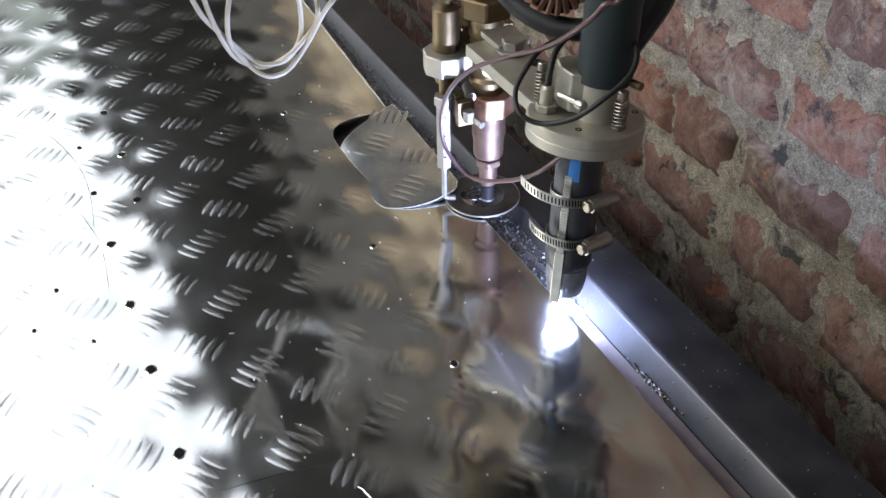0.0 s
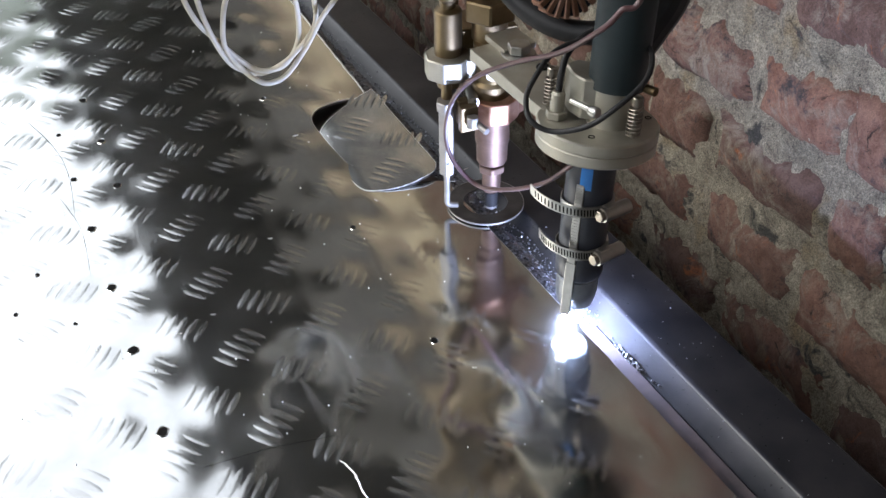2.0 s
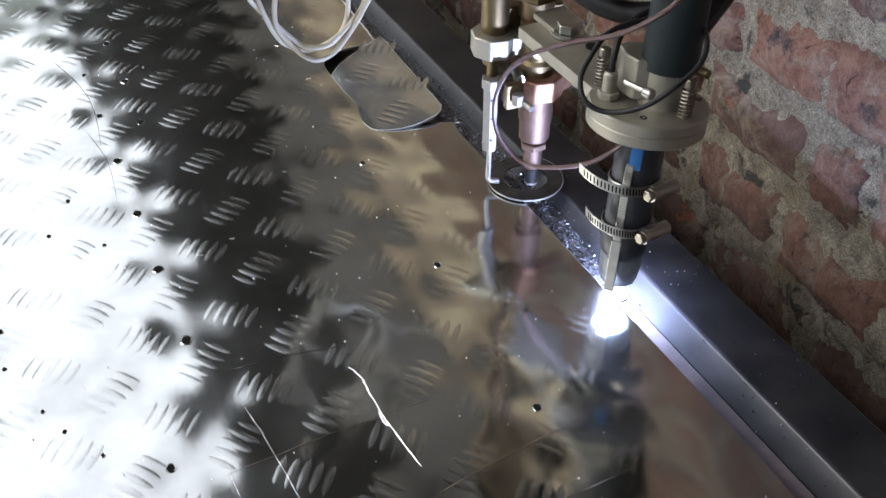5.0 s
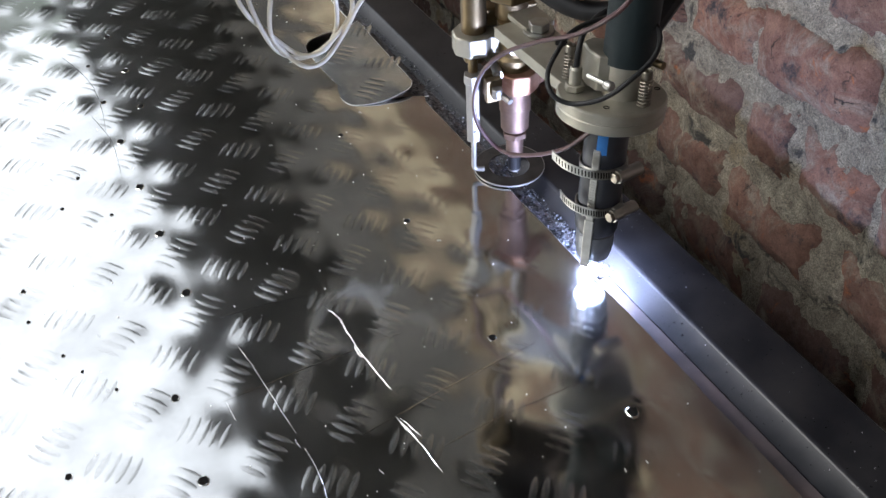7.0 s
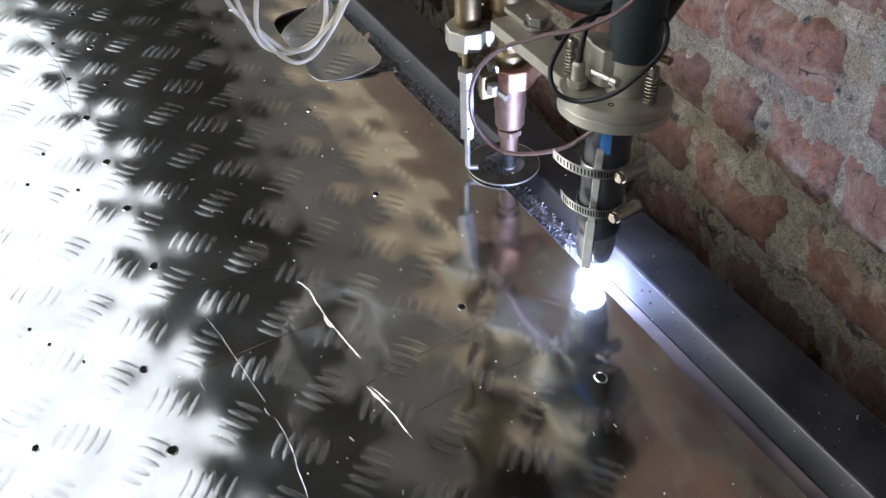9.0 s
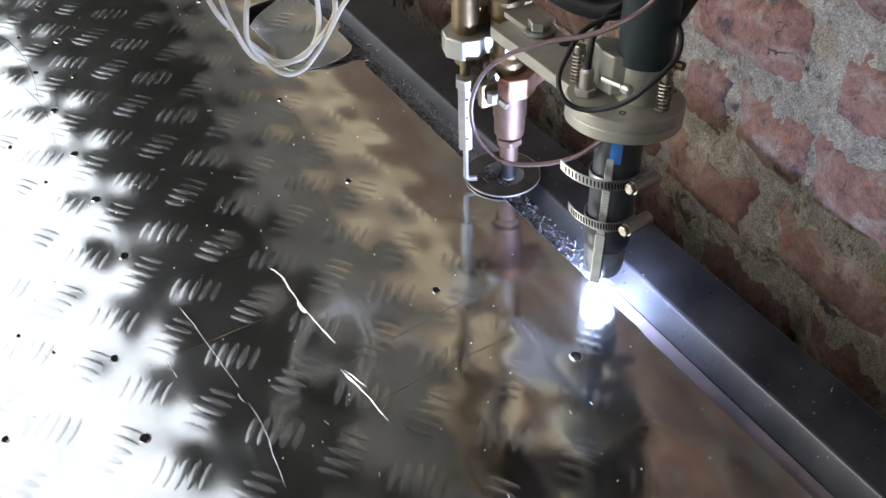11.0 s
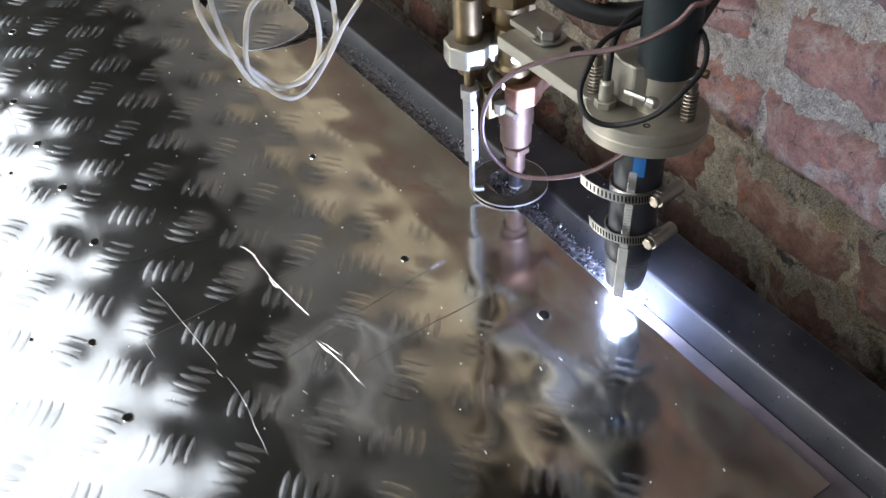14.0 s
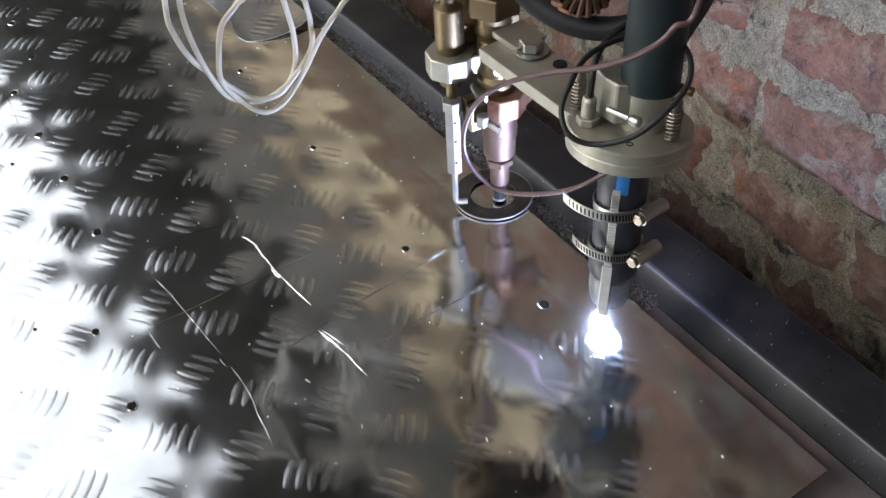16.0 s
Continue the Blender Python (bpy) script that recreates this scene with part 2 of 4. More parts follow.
def box(bm, x0, x1, y0, y1, z0, z1, bev=0.0, m=None, seg=2):
    res = bmesh.ops.create_cube(bm, size=1, matrix=Matrix.Translation(((x0 + x1) / 2, (y0 + y1) / 2, (z0 + z1) / 2)) @ Matrix.Diagonal((x1 - x0, y1 - y0, z1 - z0, 1)))
    vs = res["verts"]
    if bev:
        es = list({e for v in vs for e in v.link_edges})
        out = bmesh.ops.bevel(bm, geom=es, offset=bev, segments=seg, affect="EDGES", profile=0.5)
        vs = list({v for f in out["faces"] for v in f.verts} | {v for v in vs if v.is_valid})
    if m is not None:
        bmesh.ops.transform(bm, matrix=m, verts=vs)
    return bm


def prism(bm, pts, z0, z1, bev=0.0):
    """An upright prism on a polygon given counter-clockwise."""
    a = [bm.verts.new((*p, z0)) for p in pts]
    b = [bm.verts.new((*p, z1)) for p in pts]
    fs = [bm.faces.new(a[::-1]), bm.faces.new(b)]
    for k in range(len(pts)):
        j = (k + 1) % len(pts)
        fs.append(bm.faces.new((a[k], a[j], b[j], b[k])))
    if bev:
        bmesh.ops.bevel(bm, geom=list({e for f in fs for e in f.edges}), offset=bev, segments=1, affect="EDGES", profile=0.5)
    return bm


def hexagon(r, x=0, y=0, turn=0, n=6):
    return [(x + r * math.cos(2 * math.pi * k / n + turn), y + r * math.sin(2 * math.pi * k / n + turn)) for k in range(n)]


def spline(points, step=14, closed=False):
    """Catmull-Rom through the points."""
    p = [Vector(q) for q in points]
    out = []
    n = len(p)
    last = n if closed else n - 1
    for i in range(last):
        a, b = p[i], p[(i + 1) % n]
        z = p[i - 1] if (i > 0 or closed) else a * 2 - b
        c = p[(i + 2) % n] if (i + 2 < n or closed) else b * 2 - a
        for k in range(step):
            t = k / step
            out.append(0.5 * ((2 * a) + (b - z) * t + (2 * z - 5 * a + 4 * b - c) * t * t + (3 * a - z - 3 * b + c) * t ** 3))
    if not closed:
        out.append(p[-1])
    return out


def sweep(bm, path, radius, seg=18, closed=False, wave=0.0):
    """A round cable along a path; wave makes it ribbed."""
    rows = []
    n = len(path)
    up = None
    for i, q in enumerate(path):
        d = (path[(i + 1) % n] - path[i - 1]) if (closed or 0 < i < n - 1) else (path[1] - path[0] if i == 0 else path[-1] - path[-2])
        d.normalize()
        if up is None:
            up = d.orthogonal().normalized()
        up = (up - d * up.dot(d)).normalized()
        s = d.cross(up)
        r = radius * (1 + (wave if i % 2 else -wave))
        rows.append([bm.verts.new(q + (up * math.cos(2 * math.pi * k / seg) + s * math.sin(2 * math.pi * k / seg)) * r) for k in range(seg)])
    pairs = list(zip(rows, rows[1:])) + ([(rows[-1], rows[0])] if closed else [])
    for a, b in pairs:
        for k in range(seg):
            bm.faces.new((a[k], a[(k + 1) % seg], b[(k + 1) % seg], b[k]))
    if not closed:
        bm.faces.new(rows[0][::-1])
        bm.faces.new(rows[-1])
    return bm


def rod(bm, a, b, r, seg=20):
    return sweep(bm, [Vector(a), Vector(b)], r, seg)


# ---- structure ----
def slab(name, size, mat, m=None, bev=0.0):
    bm = bmesh.new()
    box(bm, *size, bev)
    ob = new(name, finish(bm, name, mat, False))
    if m is not None:
        ob.matrix_world = m
    return tagged(ob, kind="structure")


WALL_X = 0.345


def structure():
    tagged(slab("ground", (-300, 300, -300, 300, -1.1, -0.8), EARTH), "bare trodden earth yard reaching far away", "ground")
    tagged(slab("floor", (-0.6, 0.9, -4, 9, -0.8, -0.78), CONCRETE), "grey dusty concrete workshop floor", "floor")
    # unseen stand-in wall that dims what the far plate mirrors
    tagged(slab("wall_north", (-4.3, 0.6, 11.7, 12, -0.8, 5.4), PALE), "pale wall added out of view to dim the plate's far reflection", "building")
    # south and west walls are added, unseen, to cut low sky light
    tagged(slab("wall_south", (-4.3, 0.6, -8.3, -8, -0.8, 2.6), YARDM), "grey wall added out of view to block low sky light", "yard wall")
    tagged(slab("wall_west", (-4.6, -4.3, -8.3, 12, -0.8, 1.9), YARDM), "grey wall added out of view to block low sky light", "yard wall")
    # roof over the wall side, its eave runs above the plate
    bm = bmesh.new()
    h = 2.6
    prism(bm, [(-0.20, -8.0), (1.2, -8.0), (1.2, 10.0), (-1.05, 10.0), (-1.05, 9.0), (-0.20, 1.6)], h, h + 0.06)
    # remaining panels are added out of view to limit sky light on the wall
    prism(bm, [(-2.1, -8.0), (-0.20, -8.0), (-0.20, 1.6), (-2.1, 1.6)], h, h + 0.06)
    prism(bm, [(-2.1, 1.6), (-1.4, 1.6), (-1.4, 10.0), (-2.1, 10.0)], h, h + 0.06)
    prism(bm, [(-1.4, 9.0), (-1.05, 9.0), (-1.05, 10.0), (-1.4, 10.0)], h, h + 0.06)
    tagged(new("ceiling", finish(bm, "ceiling", ROOFM, False)), "dark sheet roof over the workbench, extended out of view to block sky light", "ceiling", kind="structure")
    # mortar core of the wall with an uneven face
    bm = bmesh.new()
    ys = np.concatenate([np.linspace(-0.9, -0.36, 60), np.linspace(-0.35, 0.75, 441), np.linspace(0.76, 1.9, 110)])
    zs = np.concatenate([np.linspace(-0.5, -0.26, 28), np.linspace(-0.25, 0.30, 221), np.linspace(0.31, 0.45, 16)])
    grid = []
    for z in zs:
        row = []
        for y in ys:
            d = 0.008 * noise.noise((y * 16, z * 22, 3.1)) + 0.005 * noise.noise((y * 55, z * 65, 7.7)) + 0.0028 * noise.noise((y * 130, z * 130, 1.7)) + 0.0014 * noise.noise((y * 310, z * 310, 5.5)) + 0.012 * max(0.0, noise.noise((y * 95, z * 110, 8.3)) - 0.42)
            row.append(bm.verts.new((WALL_X + 0.0012 + 1.0 * d, y, z)))
        grid.append(row)
    for a, b in zip(grid, grid[1:]):
        for k in range(len(ys) - 1):
            bm.faces.new((a[k], a[k + 1], b[k + 1], b[k]))
    wall = tagged(new("wall_east", finish(bm, "wall_east", MORTAR, True, 80)), "old red brick wall with thick crumbling lime mortar", "brick wall", kind="structure")
    return wall


def far_wall():
    bm = bmesh.new()
    for y0, y1, z0, z1 in ((-8, 10, 0.45, 2.6), (-8, 10, -0.8, -0.5), (-8, -0.9, -0.5, 0.45), (1.9, 10, -0.5, 0.45)):
        box(bm, WALL_X, WALL_X + 0.25, y0, y1, z0, z1)
    box(bm, WALL_X + 0.02, WALL_X + 0.25, -0.9, 1.9, -0.5, 0.45)
    core = tagged(new("wall_core", finish(bm, "wall_core", MORTAR, False)), "rough lime mortar body of the brick wall", "brick wall", kind="structure")
    return core


COURSE, BRICK_H, BRICK_L, PITCH_L = 0.087, 0.066, 0.145, 0.168
COURSE_Z, SLOPE = 0.079, -0.12
# the two courses best seen, brick by brick: far and near end
LAID = {0: ((0.62, 0.505), (0.487, 0.340), (0.318, 0.206), (0.193, 0.052), (0.002, -0.150), (-0.175, -0.32)),
        -1: ((0.64, 0.50), (0.484, 0.381), (0.368, 0.208), (0.188, 0.135), (0.119, 0.020), (0.004, -0.126), (-0.148, -0.30))}


def brick_mesh(k, deep=0.017, nx=15, nz=7):
    rnd = random.Random(k)
    bm = bmesh.new()
    L, Hh = BRICK_L * rnd.uniform(0.88, 1.1), BRICK_H * rnd.uniform(0.92, 1.1)
    rows = []
    for j in range(nz):
        row = []
        for i in range(nx):
            u, v = i / (nx - 1) * 2 - 1, j / (nz - 1) * 2 - 1
            edge = max(abs(u) ** 6, abs(v) ** 3)
            y = u * L / 2 + 0.006 * noise.noise((u * 2 + k, v * 2, k * 3.3)) + 0.003 * noise.noise((u * 9, v * 5, k * 1.3))
            z = v * Hh / 2 + 0.006 * noise.noise((u * 3, v * 2 + k, k * 5.1)) + 0.002 * noise.noise((u * 11, v * 7, k * 2.3))
            x = -deep * 0.5 + edge * deep * 0.75 + 0.005 * noise.noise((u * 4, v * 2.5, k * 7.7)) + 0.002 * noise.noise((u * 13, v * 6, k * 3.7))
            row.append(bm.verts.new((x, y, z)))
        rows.append(row)
    for a, b in zip(rows, rows[1:]):
        for i in range(nx - 1):
            bm.faces.new((a[i], a[i + 1], b[i + 1], b[i]))
    rim = rows[0] + [r[-1] for r in rows[1:]] + rows[-1][-2::-1] + [r[0] for r in rows[-2:0:-1]]
    back = [bm.verts.new((0.03, v.co.y, v.co.z)) for v in rim]
    for i in range(len(rim)):
        j = (i + 1) % len(rim)
        bm.faces.new((rim[i], rim[j], back[j], back[i]))
    return finish(bm, "brick", BRICK, True, 70)


def bricks(wall, core):
    kinds = [brick_mesh(k) for k in range(14)]
    rnd = random.Random(5)
    for c in range(-6, 6):
        z = COURSE_Z + c * COURSE
        off = (0.055 if c % 2 else 0.13) + rnd.uniform(-0.012, 0.012)
        laid = c in LAID
        row = [((a + b) / 2, (a - b + 0.012) / BRICK_L) for a, b in LAID.get(c, ())]
        for i in range(-6, 11):
            y = off + i * PITCH_L
            if -0.8 < y < 1.8 and not (laid and -0.38 < y < 0.70):
                row.append((y, 1.08))
        for y, stretch in row:
            ob = new("brick", kinds[rnd.randrange(14)])
            ob.parent = wall
            ob.matrix_basis = pose(WALL_X + 0.001 + rnd.uniform(-0.003, 0.003), y + rnd.uniform(-0.008, 0.008), z + SLOPE * (y - 0.1) + rnd.uniform(-0.004, 0.004), -6.8 + rnd.uniform(-1.5, 1.5), rnd.uniform(-2, 2), rnd.uniform(-1.5, 1.5)) @ Matrix.Diagonal((1, stretch, 1, 1))
    bm = bmesh.new()
    for c in range(6, 28):
        z = COURSE_Z + c * COURSE
        for i in range(-18, 58):
            y = (c % 2) * PITCH_L / 2 + i * PITCH_L + rnd.uniform(-0.01, 0.01)
            box(bm, WALL_X - rnd.uniform(0.002, 0.008), WALL_X + 0.03, y - 0.089, y + 0.089, z - 0.028, z + 0.028)
    part("brick_courses", bm, BRICK, core, smooth=False, kind="stuff")
    bm = bmesh.new()
    box(bm, WALL_X - 0.014, WALL_X + 0.02, -3.9, 9.9, 0.76, 0.99, 0.004)
    part("plaster_band", bm, PLASTER, core, "band of tan plaster higher up the wall")
    bm = bmesh.new()
    box(bm, WALL_X - 0.010, WALL_X + 0.02, -3.9, 9.9, 0.995, 1.25, 0.004)
    part("render_band", bm, BROWNR, core, "band of brown weathered render")
    # added dark sheet, out of view, so the plate mirrors a dark zone here
    bm = bmesh.new()
    box(bm, WALL_X - 0.022, WALL_X + 0.02, -7.9, 9.9, 1.26, 2.59, 0.004)
    part("upper_dark_stand_in", bm, DARKM, core, "dark sheet added high on the wall to darken the plate's reflection")


# ---- table: rail, strip ----
EDGE_U, STRIP_U, RAIL_U, BACK_U = 0.1025, 0.1225, 0.140, 0.190
RAIL_Z, STRIP_Z = -0.003, -0.012


def extrude_profile(bm, prof, y0, y1, cuts=1):
    rows = []
    for i in range(cuts + 1):
        y = y0 + (y1 - y0) * i / cuts
        rows.append([bm.verts.new((u, y, z)) for u, z in prof])
    n = len(prof)
    for a, b in zip(rows, rows[1:]):
        for k in range(n):
            bm.faces.new((a[k], a[(k + 1) % n], b[(k + 1) % n], b[k]))
    bm.faces.new(rows[0][::-1])
    bm.faces.new(rows[-1])
    return bm


def table():
    bm = bmesh.new()
    prof = [(STRIP_U - 0.002, -0.09), (STRIP_U, STRIP_Z - 0.001)]
    # rounded upper front edge
    cx, cz, r = RAIL_U + 0.003, RAIL_Z - 0.0055, 0.0055
    for a in range(0, 10):
        t = radians(140 - a * 5.5)
        prof.append((cx + r * math.cos(t), cz + r * math.sin(t)))
    prof += [(BACK_U - 0.003, RAIL_Z), (BACK_U, RAIL_Z - 0.003), (BACK_U, -0.09)]
    extrude_profile(bm, prof[::-1], -1.6, 2.6, 20)
    e = thing("table_rail", "dark painted steel rail along the cutting table", "rail", m=TABLE)
    part("rail_body", bm, STEEL, e)
    bm = bmesh.new()
    box(bm, -0.02, STRIP_U - 0.001, -1.6, 2.6, STRIP_Z - 0.007, STRIP_Z, 0.001)
    s = tagged(new("support_strip", finish(bm, "support_strip", STRIPM, True)), "flat bare steel strip under the plate's edge", "steel strip")
    s.matrix_world = TABLE
    # table bed of slats under the plate, legs to the floor
    t = thing("cutting_table", "dark steel slatted cutting table on square legs", "cutting table", m=TABLE)
    for i in range(12):
        bm = bmesh.new()
        v = -0.5 + i * 0.2
        box(bm, -0.9, -0.03, v - 0.003, v + 0.003, -0.09, -0.0045)
        part("slat", bm, STEEL, t, smooth=False)
    for u in (-0.9, 0.128):
        for v in (-0.9, 1.9):
            bm = bmesh.new()
            box(bm, u, u + 0.05, v - 0.025, v + 0.025, -0.79, -0.09, 0.004)
            part("leg", bm, STEEL, t)
    bm = bmesh.new()
    box(bm, -0.93, BACK_U, -1.3, 2.4, -0.2, -0.19)
    part("dross_tray", bm, STEEL, t, "dark tray under the slats", False)


# ---- the aluminium plate ----
PITCH_A, PITCH_B = 0.0625, 0.0783
LAT = radians(7.4)
ORIGIN = Vector((-0.1755, 0.1510))


def lattice_turn(v):
    c, s = math.cos(LAT), math.sin(LAT)
    return Vector((v[0] * c - v[1] * s, v[0] * s + v[1] * c))


def ripple(x, y):
    """Height of the thin sheet's buckles and of the dishing round each tread."""
    p = Vector((x, y)) - ORIGIN
    c, s = math.cos(-LAT), math.sin(-LAT)
    a, b = (p.x * c - p.y * s) / PITCH_A, (p.x * s + p.y * c) / PITCH_B
    dish = 0.00021 * math.cos(2 * math.pi * (a + b)) * math.cos(2 * math.pi * (a - b)) * 0.5 + 0.00015 * (math.cos(2 * math.pi * (a + b)) + math.cos(2 * math.pi * (a - b)))
    big = 0.0016 * noise.noise((x * 5, y * 3.2, 0.3)) + 0.00042 * noise.noise((x * 14, y * 9, 4.2)) + 0.00024 * noise.noise((x * 34, y * 26, 9.1))
    # the sheet lies flat where it is held along the strip
    u = x * math.cos(radians(8.2)) + y * math.sin(radians(8.2))
    held = min(1.0, max(0.0, (EDGE_U - u) / 0.06))
    return (dish + big) * (0.06 + 0.94 * held * held * (3 - 2 * held))


def edge_u(v):
    """The cut edge is slightly uneven, with a step where the sheared edge begins."""
    w = 0.0005 * noise.noise((v * 60, 0.2, 0.5)) + 0.0003 * noise.noise((v * 200, 0.2, 0.5))
    return EDGE_U + w + (-0.0008 if v < -0.115 else 0.0) + max(0.0, v - 0.5) * 0.045


SLOT = [(0.045, 0.500), (0.020, 0.505), (-0.004, 0.504), (-0.022, 0.496), (-0.031, 0.478), (-0.029, 0.452), (-0.024, 0.420), (-0.016, 0.385), (-0.005, 0.352), (0.012, 0.345), (0.036, 0.345), (0.0625, 0.337)]


def inside(p, poly):
    hit = False
    for (xa, ya), (xb, yb) in zip(poly, poly[1:] + poly[:1]):
        if (ya > p[1]) != (yb > p[1]) and p[0] < (xb - xa) * (p[1] - ya) / (yb - ya) + xa:
            hit = not hit
    return hit


def aluminium_plate():
    inv = TABLE.inverted()
    e = thing("tread_plate", "shiny aluminium five-bar tread plate, partly cut", "metal plate")
    bm = bmesh.new()
    # sheet in table coordinates, then turned to the world
    vs = np.concatenate([np.linspace(-0.319, 0.9, 310), np.linspace(0.91, 2.2, 90)])
    us = np.concatenate([np.linspace(-0.85, -0.42, 44), np.linspace(-0.416, 0.0, 105)])
    m = TABLE.to_3x3()
    rows = []
    outline = [tuple((inv @ Vector((x, y, 0)))[:2]) for x, y in spline2(SLOT)]
    for v in vs:
        eu = edge_u(v)
        cols = list(us) + list(np.linspace(0.004, 1.0, 26) * eu)
        row = []
        for u in cols:
            w = m @ Vector((u, v, 0))
            row.append(bm.verts.new((w.x, w.y, ripple(w.x, w.y))))
        rows.append(row)
    # leave out the cut-out corner piece
    for a, b in zip(rows, rows[1:]):
        for k in range(len(a) - 1):
            c = (a[k].co + a[k + 1].co + b[k].co + b[k + 1].co) / 4
            if -0.04 < c.x < 0.09 and 0.33 < c.y < 0.51 and inside((c.x, c.y), spline2(SLOT) + [(0.075, 0.345), (0.055, 0.50)]):
                continue
            bm.faces.new((a[k], a[k + 1], b[k + 1], b[k]))
    loose = [v for v in bm.verts if not v.link_faces]
    bmesh.ops.delete(bm, geom=loose, context="VERTS")
    # draw the cut-out's rim onto its smooth outline
    dense = [Vector((q.x, q.y)) for q in spline([(*p, 0) for p in SLOT], 40)]
    for v in bm.verts:
        if -0.06 < v.co.x < 0.06 and 0.31 < v.co.y < 0.53 and any(len(ed.link_faces) == 1 for ed in v.link_edges):
            q = min(dense, key=lambda d: (d.x - v.co.x) ** 2 + (d.y - v.co.y) ** 2)
            if (q - v.co.xy).length < 0.008:
                v.co.x, v.co.y = q.x, q.y
    # thickness
    ext = bmesh.ops.extrude_face_region(bm, geom=bm.faces[:], use_keep_orig=True)
    bmesh.ops.translate(bm, vec=(0, 0, -0.003), verts=[g for g in ext["geom"] if isinstance(g, bmesh.types.BMVert)])
    sheet = part("sheet", bm, ALU, e)
    bm = bmesh.new()
    sweep(bm, [Vector((q.x, q.y, ripple(q.x, q.y) - 0.0006)) for q in dense], 0.00045, 6)
    part("cut_lip", bm, BRIGHT, sheet, "bright melted lip of the cut-out")
    # treads
    count = 0
    bm = bmesh.new()
    for i in range(-8, 8):
        for j in range(-22, 7):
            for kind in (0, 1):
                c = ORIGIN + lattice_turn((PITCH_A * (i + 0.51 * kind), PITCH_B * (-j + 0.51 * kind)))
                t = inv @ Vector((c.x, c.y, 0))
                if t.x > 0.084 or t.x < -0.6 or t.y < -0.305 or t.y > 1.5:
                    continue
                hole = SLOT + [(0.075, 0.345), (0.055, 0.50)]
                if any(inside((c.x + dx, c.y + dy), hole) for dx in (-0.017, 0, 0.017) for dy in (-0.017, 0, 0.017)):
                    continue
                if count < 300 and -0.36 < t.x and -0.3 < t.y < 0.72:
                    own = bmesh.new()
                    treads(own, c, kind)
                    part("tread", own, BARM, e)
                    count += 1
                else:
                    treads(bm, c, kind)
    part("far_treads", bm, BARM, e, "raised groups of five bars", kind="stuff")
    return e


def spline2(pts):
    return [(q.x, q.y) for q in spline([(*p, 0) for p in pts], 6)]


BAR_DIR = (radians(58), radians(-46))


def treads(bm, c, kind, base=None):
    """Five parallel low bars."""
    d = BAR_DIR[kind]
    ax, ac = Vector((math.cos(d), math.sin(d))), Vector((-math.sin(d), math.cos(d)))
    # treads near the cut edge are worn almost flat
    u = (TABLE.inverted() @ Vector((c.x, c.y, 0))).x
    worn = 2.2 if base else min(1.0, max(0.14, 1.0 - 0.80 * (u + 0.07) / 0.10))
    for k in range(-2, 3):
        o = c + ac * (k * 0.0079)
        L, W, Hh = 0.0132 - 0.0008 * abs(k), 0.0030, 0.00009
        rows = []
        for i in range(9):
            s = -1 + 2 * i / 8
            w = W * math.sqrt(max(0.02, 1 - s * s * 0.97))
            row = []
            for j in range(7):
                q = -1 + 2 * j / 6
                p = o + ax * (s * L) + ac * (q * w)
                z = Hh * worn * (0.5 + 0.5 * math.cos(math.pi * q)) * (1 - s ** 4) - 0.00001
                zb = (base or ripple)(p.x, p.y)
                row.append(bm.verts.new((p.x, p.y, zb + z)))
            rows.append(row)
        for a, b in zip(rows, rows[1:]):
            for j in range(6):
                bm.faces.new((a[j], b[j], b[j + 1], a[j + 1]))


OFFCUT = [(0.036, 0.508), (0.021, 0.500), (0.002, 0.488), (-0.015, 0.474), (-0.026, 0.462), (-0.031, 0.449), (-0.029, 0.426), (-0.025, 0.398), (-0.022, 0.371), (-0.018, 0.355), (-0.011, 0.347), (0.008, 0.342), (0.030, 0.343), (0.047, 0.349), (0.053, 0.360)]


